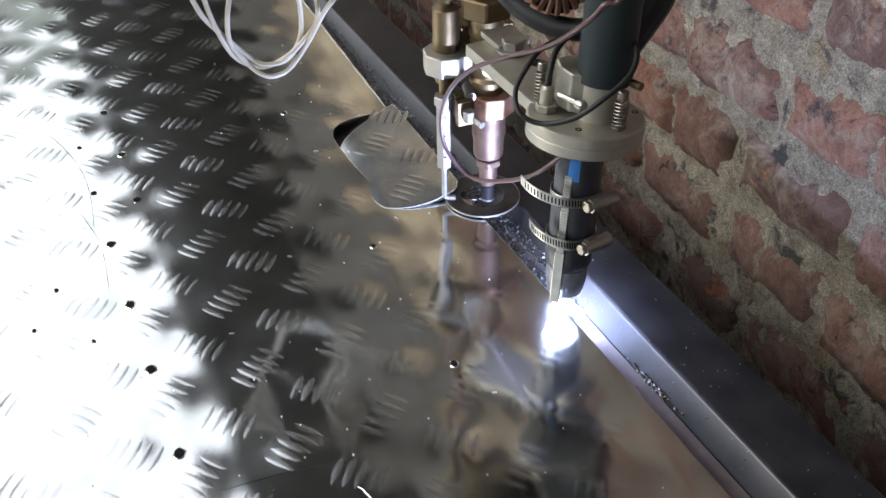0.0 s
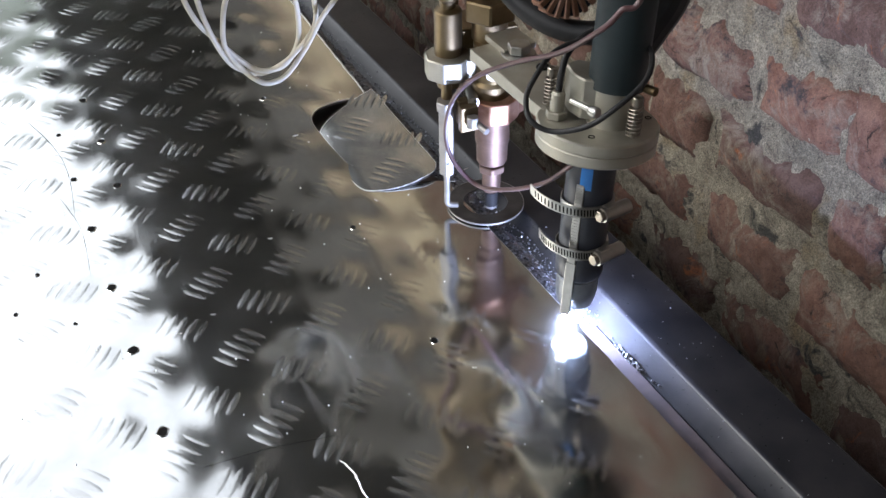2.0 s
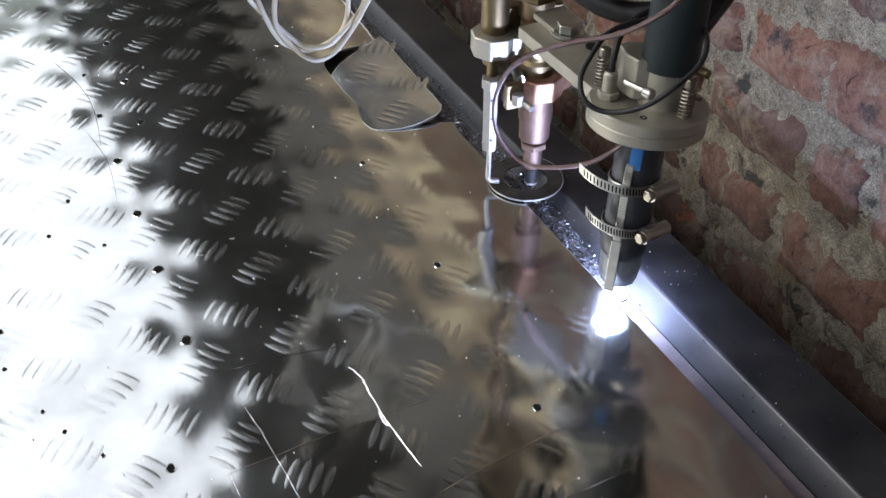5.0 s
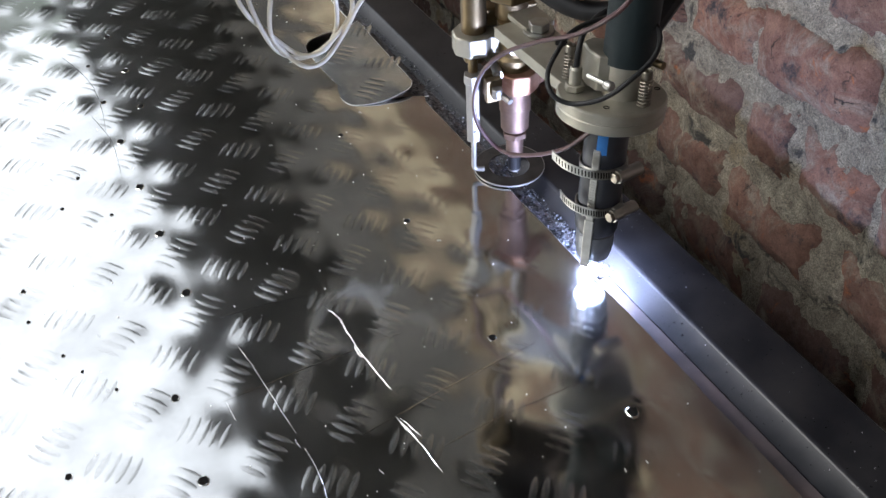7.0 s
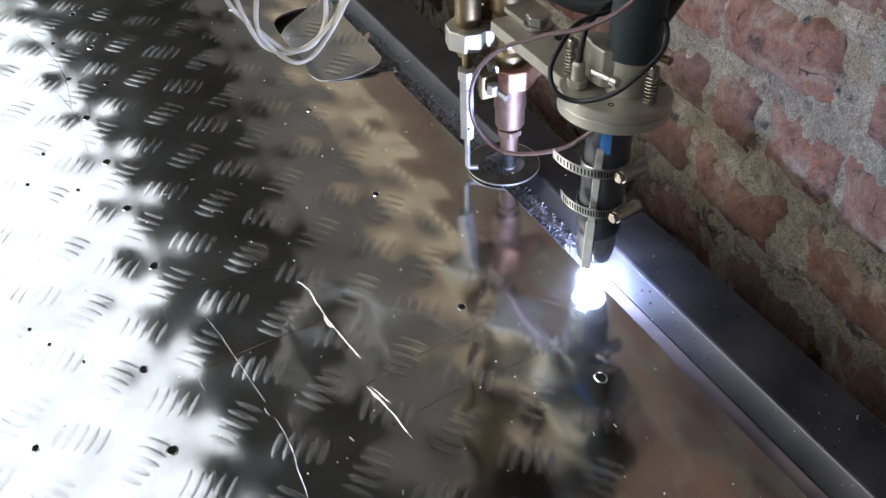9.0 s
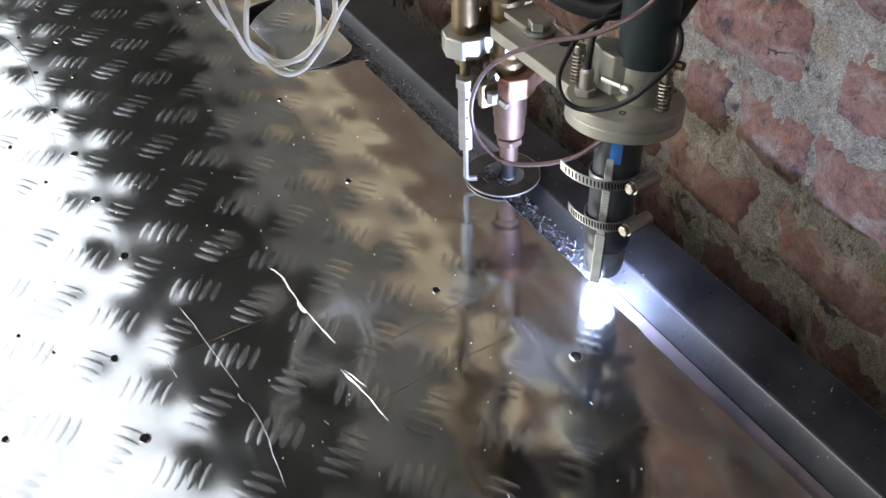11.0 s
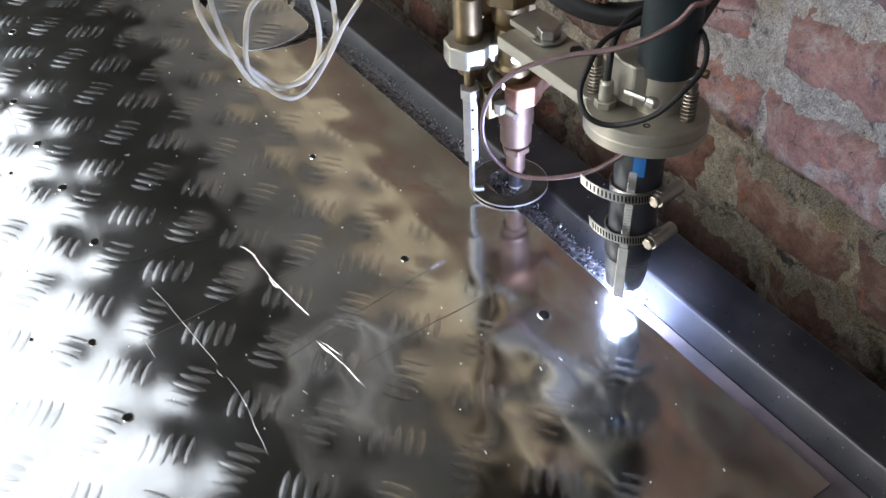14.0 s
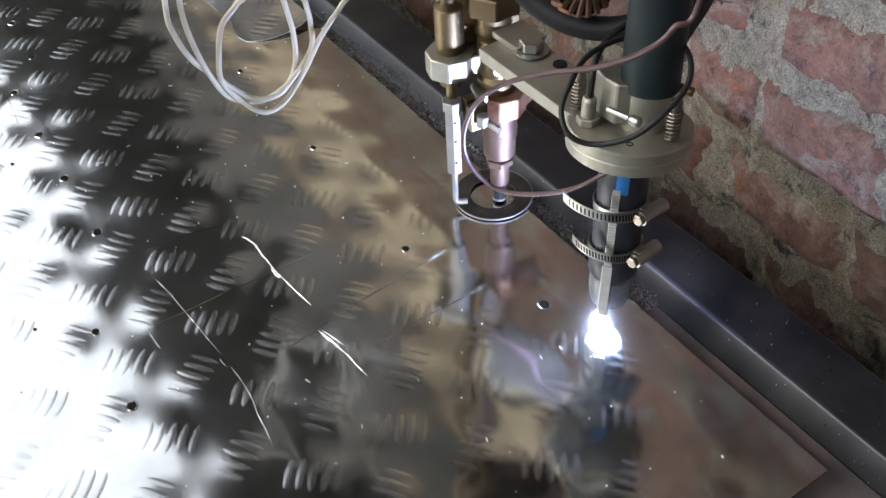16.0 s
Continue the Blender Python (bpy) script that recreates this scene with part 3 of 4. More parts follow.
def offcut():
    """The rounded corner piece: it sits loose on its cut-out, its burnt rim drooping."""
    mid = Vector((0.018, 0.415))
    poly = [Vector(q) for q in spline2(OFFCUT)]

    def height(x, y):
        d = Vector((x, y)) - mid
        left = max(0.0, -d.x - 0.026) / 0.024
        near = max(0.0, -d.y - 0.052) / 0.022
        droop = 0.0020 * min(1.3, left) ** 2 + 0.0012 * min(1.2, near) ** 2 * (1.0 if d.x < 0.015 else 0.4)
        return 0.0040 + 0.085 * d.x + 0.002 * d.y - droop + 0.0006 * noise.noise((x * 30, y * 26, 2.2))

    bm = bmesh.new()
    outline = []
    for a, b in zip(poly, poly[1:] + poly[:1]):
        n = max(1, int((b - a).length / 0.004))
        outline += [a.lerp(b, k / n) for k in range(n)]
    rings = []
    for s in (0.12, 0.24, 0.36, 0.48, 0.6, 0.7, 0.8, 0.88, 0.95, 1.0):
        ring_pts = [mid.lerp(q, s) for q in outline]
        rings.append([bm.verts.new((q.x, q.y, height(q.x, q.y))) for q in ring_pts])
    n = len(outline)
    bm.faces.new(rings[0])
    for a, b in zip(rings, rings[1:]):
        for k in range(n):
            bm.faces.new((a[k], b[k], b[(k + 1) % n], a[(k + 1) % n]))
    under = [bm.verts.new((v.co.x, v.co.y, v.co.z - 0.0026)) for v in rings[-1]]
    for k in range(n):
        bm.faces.new((rings[-1][k], under[k], under[(k + 1) % n], rings[-1][(k + 1) % n]))
    bm.faces.new(under[::-1])
    bmesh.ops.recalc_face_normals(bm, faces=bm.faces[:])
    e = thing("offcut_piece", "rounded aluminium tread plate offcut lying in its cut-out", "metal offcut")
    part("offcut_sheet", bm, SCUFFED, e)
    bm = bmesh.new()
    sweep(bm, [Vector((q.x, q.y, height(q.x, q.y) - 0.0002)) for q in outline], 0.00028, 6, closed=True, wave=0.2)
    part("cut_rim", bm, BRIGHT, e, "bright melted rim")
    inner = [tuple(mid.lerp(q, 0.84)) for q in poly]
    for i in range(-8, 8):
        for j in range(-22, 7):
            for kind in (0, 1):
                c = ORIGIN + lattice_turn((PITCH_A * (i + 0.51 * kind), PITCH_B * (-j + 0.51 * kind))) + Vector((-0.006, -0.006))
                if inside((c.x, c.y), inner):
                    bm = bmesh.new()
                    treads(bm, c, kind, height)
                    part("tread", bm, SCUFFED, e)


# ---- cutting head; its place is the one at 7 seconds ----
AX, AY = 0.104, 0.037   # plasma torch axis
BX, BY = 0.094, 0.187   # copper torch axis
DISC_Z = 0.160


def cutting_head():
    e = thing("cutting_machine_head", "plasma torch and copper gas torch on a nickel-plated bracket", "cutting machine")
    lean = Matrix.Translation((0.0975, 0.036, 0.01)) @ Matrix.Rotation(radians(6.86), 4, Vector((-0.721, 0.693, 0))) @ Matrix.Translation((-AX, -AY, -0.01))

    def leaned(bm):
        bmesh.ops.transform(bm, matrix=lean, verts=bm.verts)
        return bm

    # plasma torch
    bm = bmesh.new()
    bmesh.ops.create_icosphere(bm, subdivisions=3, radius=0.0036, matrix=Matrix.Translation((0.0970, 0.0425, 0.0014)))
    for v in bm.verts:
        v.co.z = max(0.0006, v.co.z)
        v.co += Vector((1, 0.4, 0)) * 0.0015 * noise.noise(v.co * 300)
    part("arc", bm, ARC, e, "white-hot plasma arc")
    bm = bmesh.new()
    lathe(bm, [(0.0096, 0.0210), (0.0124, 0.0225), (0.0136, 0.0270), (0.0146, 0.034), (0.0146, 0.044), (0.0135, 0.045)], AX, AY)
    nozzle = part("torch_nozzle", leaned(bm), GREYCER, e, "grey torch shield")
    bm = bmesh.new()
    lathe(bm, [(0.0138, 0.045), (0.0152, 0.0465), (0.0165, 0.050), (0.0165, 0.060), (0.0160, 0.062), (0.0160, DISC_Z - 0.014)], AX, AY)
    barrel = part("torch_barrel", leaned(bm), BLACKP, e, "black plasma torch barrel")
    bm = bmesh.new()
    for k in range(6):
        a = radians(222 + k * 4)
        p, q = Vector((AX + 0.0164 * math.cos(a), AY + 0.0164 * math.sin(a), 0)), None
        box(bm, -0.0004, 0.0004, -0.0009, 0.0009, 0.118, 0.141, 0.0, Matrix.Translation(p) @ Matrix.Rotation(a, 4, "Z"))
    part("blue_tape", leaned(bm), BLUE, barrel, "strip of blue tape", False)
    # flat sensor strap down the side of the barrel
    a = radians(222)
    d = Vector((math.cos(a), math.sin(a), 0))
    bm = bmesh.new()
    M = Matrix.Translation((AX, AY, 0)) @ Matrix.Rotation(a, 4, "Z")
    box(bm, 0.0160, 0.0176, -0.0028, 0.0028, 0.062, 0.120, 0.0004, M)
    box(bm, 0.0158, 0.0178, -0.0036, 0.0036, 0.0195, 0.062, 0.0005, M)
    for k in range(24):
        z = 0.070 + k * 0.0022
        box(bm, 0.0176, 0.0180, -0.0024, 0.0024, z, z + 0.0011, 0.0, M)
    part("strap", leaned(bm), ZINC, e, "ribbed grey metal strap", False)
    for z, tail, tilt, turn in ((0.103, 0.0185, -5, 0), (0.0695, 0.0095, -7, 0)):
        hose_clamp(e, z, tail, tilt, leaned)
    # flange
    for name, zs in (("lower_flange", [(0.0372, -0.0160), (0.0385, -0.0148), (0.0385, -0.0086), (0.0378, -0.0079)]), ("upper_flange", [(0.0380, -0.0076), (0.0388, -0.0070), (0.0388, -0.0010), (0.0377, 0.0)])):
        bm = bmesh.new()
        lathe(bm, zs, AX, AY, 96, DISC_Z)
        part(name, leaned(bm), NICKEL, e, "nickel-plated round flange")
    for sx, sy in ((0.0835, 0.0655), (0.1135, 0.0095), (0.132, 0.058)):
        spring_screw(e, sx, sy, leaned)
    for sx, sy, r in ((0.0890, 0.0160, 0.0016), (0.137, 0.032, 0.0016)):
        bm = bmesh.new()
        ring(bm, r, r + 0.0006, DISC_Z - 0.001, DISC_Z + 0.0004, sx, sy, 20)
        lathe(bm, [(r, -0.001), (r * 0.9, -0.0002)], sx, sy, 16, DISC_Z)
        part("flange_hole", leaned(bm), HOLE, e, "small threaded hole")
    # fitting with strain relief
    fx, fy = 0.0800, 0.0480
    bm = bmesh.new()
    prism(bm, hexagon(0.0072, fx, fy, 0.3), DISC_Z, DISC_Z + 0.005, 0.0005)
    lathe(bm, [(0.0045, 0.005), (0.0045, 0.016), (0.0036, 0.018)], fx, fy, 24, DISC_Z)
    part("cable_gland", leaned(bm), NICKEL, e, "small plated cable gland")
    bm = bmesh.new()
    sweep(bm, spline([(fx, fy, DISC_Z + 0.014), (fx + 0.001, fy + 0.001, DISC_Z + 0.028), (fx + 0.007, fy + 0.007, DISC_Z + 0.039), (fx + 0.022, fy + 0.016, DISC_Z + 0.046), (fx + 0.042, fy + 0.022, DISC_Z + 0.050)]), 0.0021)
    part("cable", leaned(bm), RUBBER, e, "thin black cable")
    # sleeve, split clamp and upper tube
    bm = bmesh.new()
    lathe(bm, [(0.0152, 0.0), (0.0152, 0.028), (0.014, 0.029)], AX + 0.007, AY - 0.003, 48, DISC_Z)
    part("sleeve", leaned(bm), NICKEL, e, "plated sleeve round the tube")
    bm = bmesh.new()
    pts = [(0.087, 0.046), (0.089, 0.034), (0.100, 0.028), (0.108, 0.060), (0.100, 0.066), (0.090, 0.061)]
    prism(bm, pts, DISC_Z + 0.004, DISC_Z + 0.030, 0.001)
    part("split_clamp", leaned(bm), NICKEL, e, "plated split clamp")
    bm = bmesh.new()
    rod(bm, (0.078, 0.026, 0.181), (0.083, 0.012, 0.181), 0.0018)
    lathe(bm, [(0.0030, -0.002), (0.0034, 0.0), (0.0034, 0.003), (0.0028, 0.004)], 0, 0, 18)
    vs = [v for v in bm.verts if v.co.length < 0.02]
    bmesh.ops.transform(bm, matrix=look((0.0835, 0.008, 0.181), (0.076, 0.028, 0.181)), verts=vs)
    part("clamp_bolt", leaned(bm), ZINC, e, "zinc clamp bolt")
    bm = bmesh.new()
    rod(bm, (0.124, 0.024, 0.186), (0.128, 0.014, 0.186), 0.0028)
    part("clamp_bolt", leaned(bm), BRASS, e)
    bm = bmesh.new()
    lathe(bm, [(0.0168, 0.024), (0.0178, 0.0245), (0.0178, 0.16), (0.0175, 0.34)], AX + 0.008, AY - 0.003, 48, DISC_Z)
    part("upper_tube", leaned(bm), TUBEM, e, "dark green-black torch tube")
    # bracket arm
    M = Matrix.Translation((0.088, 0.165, 0)) @ pose(0, 0, 0, 0, 0, 8.5)
    bm = bmesh.new()
    box(bm, -0.0195, 0.0185, -0.118, 0.006, DISC_Z - 0.010, DISC_Z - 0.0005, 0.0007, M)
    part("arm", bm, NICKEL, e, "flat plated bracket arm")
    bm = bmesh.new()
    box(bm, -0.004, 0.022, -0.016, 0.012, DISC_Z - 0.0005, DISC_Z + 0.004, 0.0007, M)
    part("arm_key", bm, NICKEL, e)
    bm = bmesh.new()
    lathe(bm, [(0.0118, 0.0), (0.0122, 0.0004), (0.0122, 0.0014), (0.0116, 0.0018)], 0.0965, 0.147, 36, DISC_Z)
    prism(bm, hexagon(0.0085, 0.0965, 0.147, 0.4), DISC_Z + 0.0018, DISC_Z + 0.0085, 0.0007)
    part("arm_bolt", bm, ZINC, e, "hex bolt with washer")
    bm = bmesh.new()
    lathe(bm, [(0.0048, -0.0004), (0.0046, 0.0006)], 0.105, 0.124, 24, DISC_Z)
    part("arm_hole", bm, HOLE, e, "dark drilled hole")
    bm = bmesh.new()
    lathe(bm, [(0.0014, -0.0003), (0.0013, 0.0004)], 0, 0, 16)
    bmesh.ops.transform(bm, matrix=Matrix.Translation((0.0722, 0.1565, 0.155)) @ pose(0, 0, 8.5) @ pose(0, 0, 0, 0, -90, 8.5).to_3x3().to_4x4(), verts=bm.verts)
    part("arm_hole", bm, HOLE, e)
    # copper gas torch
    bm = bmesh.new()
    lathe(bm, [(0.0112, 0.0475), (0.0122, 0.0490), (0.0124, 0.064), (0.0134, 0.067), (0.0136, 0.0745), (0.0132, 0.076), (0.0132, 0.090)], BX, BY)
    bm = lathe(bm, [(0.0137, 0.0710), (0.0137, 0.0716)], BX, BY)
    torch = part("gas_torch_body", bm, COPPERB, e, "pale copper gas torch body")
    bm = bmesh.new()
    lathe(bm, [(0.0072, 0.0440), (0.0072, 0.0480)], BX, BY, 24)
    prism(bm, hexagon(0.0112, BX, BY, 0.2), 0.0385, 0.0445, 0.0008)
    lathe(bm, [(0.0066, 0.019), (0.0074, 0.0205), (0.0076, 0.0300), (0.0080, 0.0385)], BX, BY, 28)
    part("gas_nozzle", bm, COPPERB, torch, "scorched copper nozzle")
    bm = bmesh.new()
    lathe(bm, [(0.0048, 0.0035), (0.0055, 0.0045), (0.0058, 0.018)], BX, BY, 24)
    part("nozzle_tip", bm, RUBBER, torch, "sooty nozzle tip")
    bm = bmesh.new()
    ring(bm, 0.0036, 0.0056, 0.0028, 0.0048, BX, BY, 24)
    part("tip_ring", bm, RODM, torch, "pale ring at the tip")
    bm = bmesh.new()
    prism(bm, hexagon(0.0192, BX + 0.001, BY, 0.25, 8), 0.089, 0.107, 0.0009)
    prism(bm, [(BX + 0.012, BY - 0.012), (BX + 0.040, BY + 0.004), (BX + 0.040, BY + 0.010), (BX + 0.012, BY + 0.010)], 0.091, 0.105, 0.0006)
    part("copper_clamp", bm, COPPER, e, "worn copper clamp block")
    bm = bmesh.new()
    box(bm, BX - 0.031, BX - 0.017, BY - 0.014, BY - 0.007, 0.087, 0.108, 0.001)
    box(bm, BX - 0.029, BX - 0.017, BY - 0.003, BY + 0.004, 0.087, 0.108, 0.001)
    part("clamp_ear", bm, BRASS, e, "brown split clamp ear")
    bm = bmesh.new()
    rod(bm, (BX - 0.023, BY - 0.008, 0.097), (BX - 0.016, BY - 0.029, 0.094), 0.0026)
    prism(bm, hexagon(0.0050, BX - 0.023, BY - 0.017, 0.2), 0.093, 0.102, 0.0006)
    part("clamp_stud", bm, RODM, e, "short stud and nut")
    bm = bmesh.new()
    rod(bm, (BX + 0.030, BY - 0.002, 0.093), (BX + 0.036, BY - 0.016, 0.093), 0.003)
    part("clamp_stud", bm, ZINC, e)
    bm = bmesh.new()
    lathe(bm, [(0.0145, 0.107), (0.0145, 0.117), (0.0122, 0.120), (0.0118, 0.134), (0.0140, 0.137), (0.0140, 0.150)], BX, BY + 0.004)
    part("torch_neck", bm, BRASS, e, "dark tarnished brass neck")
    bm = bmesh.new()
    lathe(bm, [(0.0135, 0.150), (0.0135, 0.166)], BX + 0.001, BY + 0.012)
    prism(bm, hexagon(0.0205, BX + 0.001, BY + 0.012, 0.18), 0.166, 0.182, 0.0012)
    lathe(bm, [(0.0095, 0.182), (0.0095, 0.49)], BX - 0.003, BY + 0.014)
    part("hex_union", bm, BRASS, e, "large brass hex union and pipe")
    # guide ring with its hook rod
    bm = bmesh.new()
    ring(bm, 0.0185, 0.0315, 0.0014, 0.0025, BX - 0.0020, BY + 0.0072)
    guide = part("guide_ring", bm, SOOTY, e, "flat dark steel guide ring")
    bm = bmesh.new()
    ring(bm, 0.0315, 0.0320, 0.0012, 0.0029, BX - 0.0020, BY + 0.0072)
    part("ring_rim", bm, RODM, guide, "bright worn rim")
    rx, ry = 0.0580, 0.193
    bm = bmesh.new()
    prism(bm, hexagon(0.0064, rx, ry, 0.1), 0.040, 0.098, 0.0005)
    prism(bm, hexagon(0.0080, rx, ry, 0.1), 0.098, 0.106, 0.0006)
    rodp = part("sensor_rod", bm, RODM, e, "galvanised hexagonal sensor rod")
    for z in (0.052, 0.072, 0.089):
        bm = bmesh.new()
        lathe(bm, [(0.0011, -0.0003), (0.0011, 0.0003)], 0, 0, 12)
        bmesh.ops.transform(bm, matrix=Matrix.Translation((rx - 0.001, ry - 0.0057, z)) @ pose(0, 0, 0, 90), verts=bm.verts)
        part("pin_hole", bm, HOLE, rodp)
    bm = bmesh.new()
    sweep(bm, spline([(rx, ry, 0.042), (rx, ry, 0.020), (rx, ry, 0.011), (rx + 0.0025, ry - 0.001, 0.0085), (rx + 0.0085, ry - 0.003, 0.0082)], 6), 0.0024, 12)
    part("hook_pin", bm, RODM, rodp, "thin bent hook pin")
    bm = bmesh.new()
    lathe(bm, [(0.0042, 0.104), (0.0042, 0.119)], rx + 0.002, ry + 0.004, 20)
    lathe(bm, [(0.0085, 0.112), (0.0100, 0.119)], rx + 0.006, ry + 0.012, 28)
    part("rod_thread", bm, BRASS, e, "dark threaded stud")
    # octagonal block and brass column
    px, py = 0.0655, 0.209
    bm = bmesh.new()
    prism(bm, hexagon(0.0185, px, py, 0.25, 8), 0.119, 0.136, 0.0009)
    prism(bm, [(px + 0.008, py - 0.013), (px + 0.040, py - 0.022), (px + 0.044, py + 0.012), (px + 0.008, py + 0.014)], 0.120, 0.135, 0.0008)
    part("octagon_block", bm, NICKEL, e, "octagonal plated clamp block")
    for dx, dz in ((0.028, 0.128), (0.014, 0.108)):
        bm = bmesh.new()
        rod(bm, (px + dx, py - 0.012, dz), (px + dx - 0.004, py - 0.030, dz), 0.0042)
        rod(bm, (px + dx - 0.004, py - 0.030, dz), (px + dx - 0.0042, py - 0.0312, dz), 0.0022)
        part("block_screw", bm, ZINC, e, "socket screw")
    bm = bmesh.new()
    lathe(bm, [(0.0106, 0.136), (0.0104, 0.170), (0.0098, 0.171), (0.0058, 0.173), (0.0055, 0.177), (0.0078, 0.180), (0.0078, 0.186), (0.0050, 0.189), (0.0050, 0.194), (0.0088, 0.197), (0.0088, 0.26), (0.0082, 0.49)], px + 0.001, py + 0.002)
    part("brass_fitting", bm, BRASS, e, "tarnished brass hose fitting")
    bm = bmesh.new()
    lathe(bm, [(0.0075, 0.125), (0.0075, 0.49)], px + 0.010, py + 0.026)
    part("brass_pipe", bm, BRASS, e)
    bm = bmesh.new()
    prism(bm, [(px + 0.012, py + 0.002), (px + 0.055, py - 0.004), (px + 0.055, py + 0.036), (px + 0.012, py + 0.036)], 0.136, 0.152, 0.001)
    part("mount_block", bm, BRASS, e, "dark brass mounting block")
    # cables on the head
    bm = bmesh.new()
    sweep(bm, spline([(0.090, 0.034, 0.142), (0.081, 0.06, 0.111), (0.067, 0.09, 0.089), (0.056, 0.12, 0.076), (0.041, 0.13, 0.095), (0.036, 0.13, 0.121), (0.039, 0.12, 0.151), (0.048, 0.1, 0.176), (0.061, 0.07, 0.198), (0.07, 0.03, 0.222), (0.075, 0.0, 0.246), (0.084, -0.01, 0.262), (0.1, -0.01, 0.29), (0.13, 0.02, 0.49)]), 0.0016)
    part("sensor_cable", bm, REDWIRE, e, "thin maroon sensor cable")
    bm = bmesh.new()
    sweep(bm, spline([(0.128, 0.072, 0.203), (0.104, 0.070, 0.205), (0.084, 0.065, 0.203), (0.0700, 0.057, 0.195), (0.0605, 0.050, 0.185), (0.0585, 0.038, 0.176), (0.0690, 0.028, 0.1715), (0.084, 0.014, 0.180), (0.099, 0.009, 0.192), (0.119, 0.014, 0.203), (0.131, 0.030, 0.210), (0.132, 0.05, 0.215)]), 0.0017)
    part("torch_cable", bm, RUBBER, e, "black rubber cable")
    bm = bmesh.new()
    hose = spline([(0.070, 0.17, 0.30), (0.076, 0.165, 0.240), (0.088, 0.145, 0.208), (0.104, 0.12, 0.195), (0.124, 0.10, 0.193), (0.150, 0.075, 0.205)], 16)
    sweep(bm, hose, 0.0078, 18, wave=0.015)
    part("ribbed_hose", bm, RUBBER, e, "ribbed black hose")
    bm = bmesh.new()
    sweep(bm, spline([(0.135, 0.07, 0.185), (0.151, 0.07, 0.207), (0.163, 0.07, 0.228), (0.17, 0.07, 0.27), (0.17, 0.07, 0.49)]), 0.0135, 14)
    part("power_cable", bm, RUBBER, e, "thick black power cable")
    # copper fins of the igniter coil
    bm = bmesh.new()
    cx, cy, cz, R = 0.112, 0.112, 0.229, 0.020
    ring(bm, R - 0.005, R + 0.005, -0.0045, 0.0045)
    M = Matrix.Translation((cx, cy, cz)) @ pose(0, 0, 0, 78, 0, 5)
    bmesh.ops.transform(bm, matrix=M, verts=bm.verts)
    coil = part("ignition_coil", bm, RUBBER, e, "ring coil wound with copper")
    for k in range(22):
        bm = bmesh.new()
        box(bm, R - 0.0065, R + 0.0065, -0.0021, 0.0021, -0.006, 0.006, 0.0008, M @ Matrix.Rotation(2 * math.pi * k / 22, 4, "Z"), 1)
        part("coil_turn", bm, COPPER, coil)
    bm = bmesh.new()
    bmesh.ops.create_icosphere(bm, subdivisions=2, radius=0.008, matrix=Matrix.Translation((cx, cy, cz)))
    part("coil_core", bm, RUBBER, coil, "dark core")
    # carriage above, out of the light
    bm = bmesh.new()
    box(bm, 0.06, 0.19, 0.05, 0.26, 0.48, 0.55, 0.004)
    part("carriage", bm, STEEL, e, "dark carriage block above the torches")


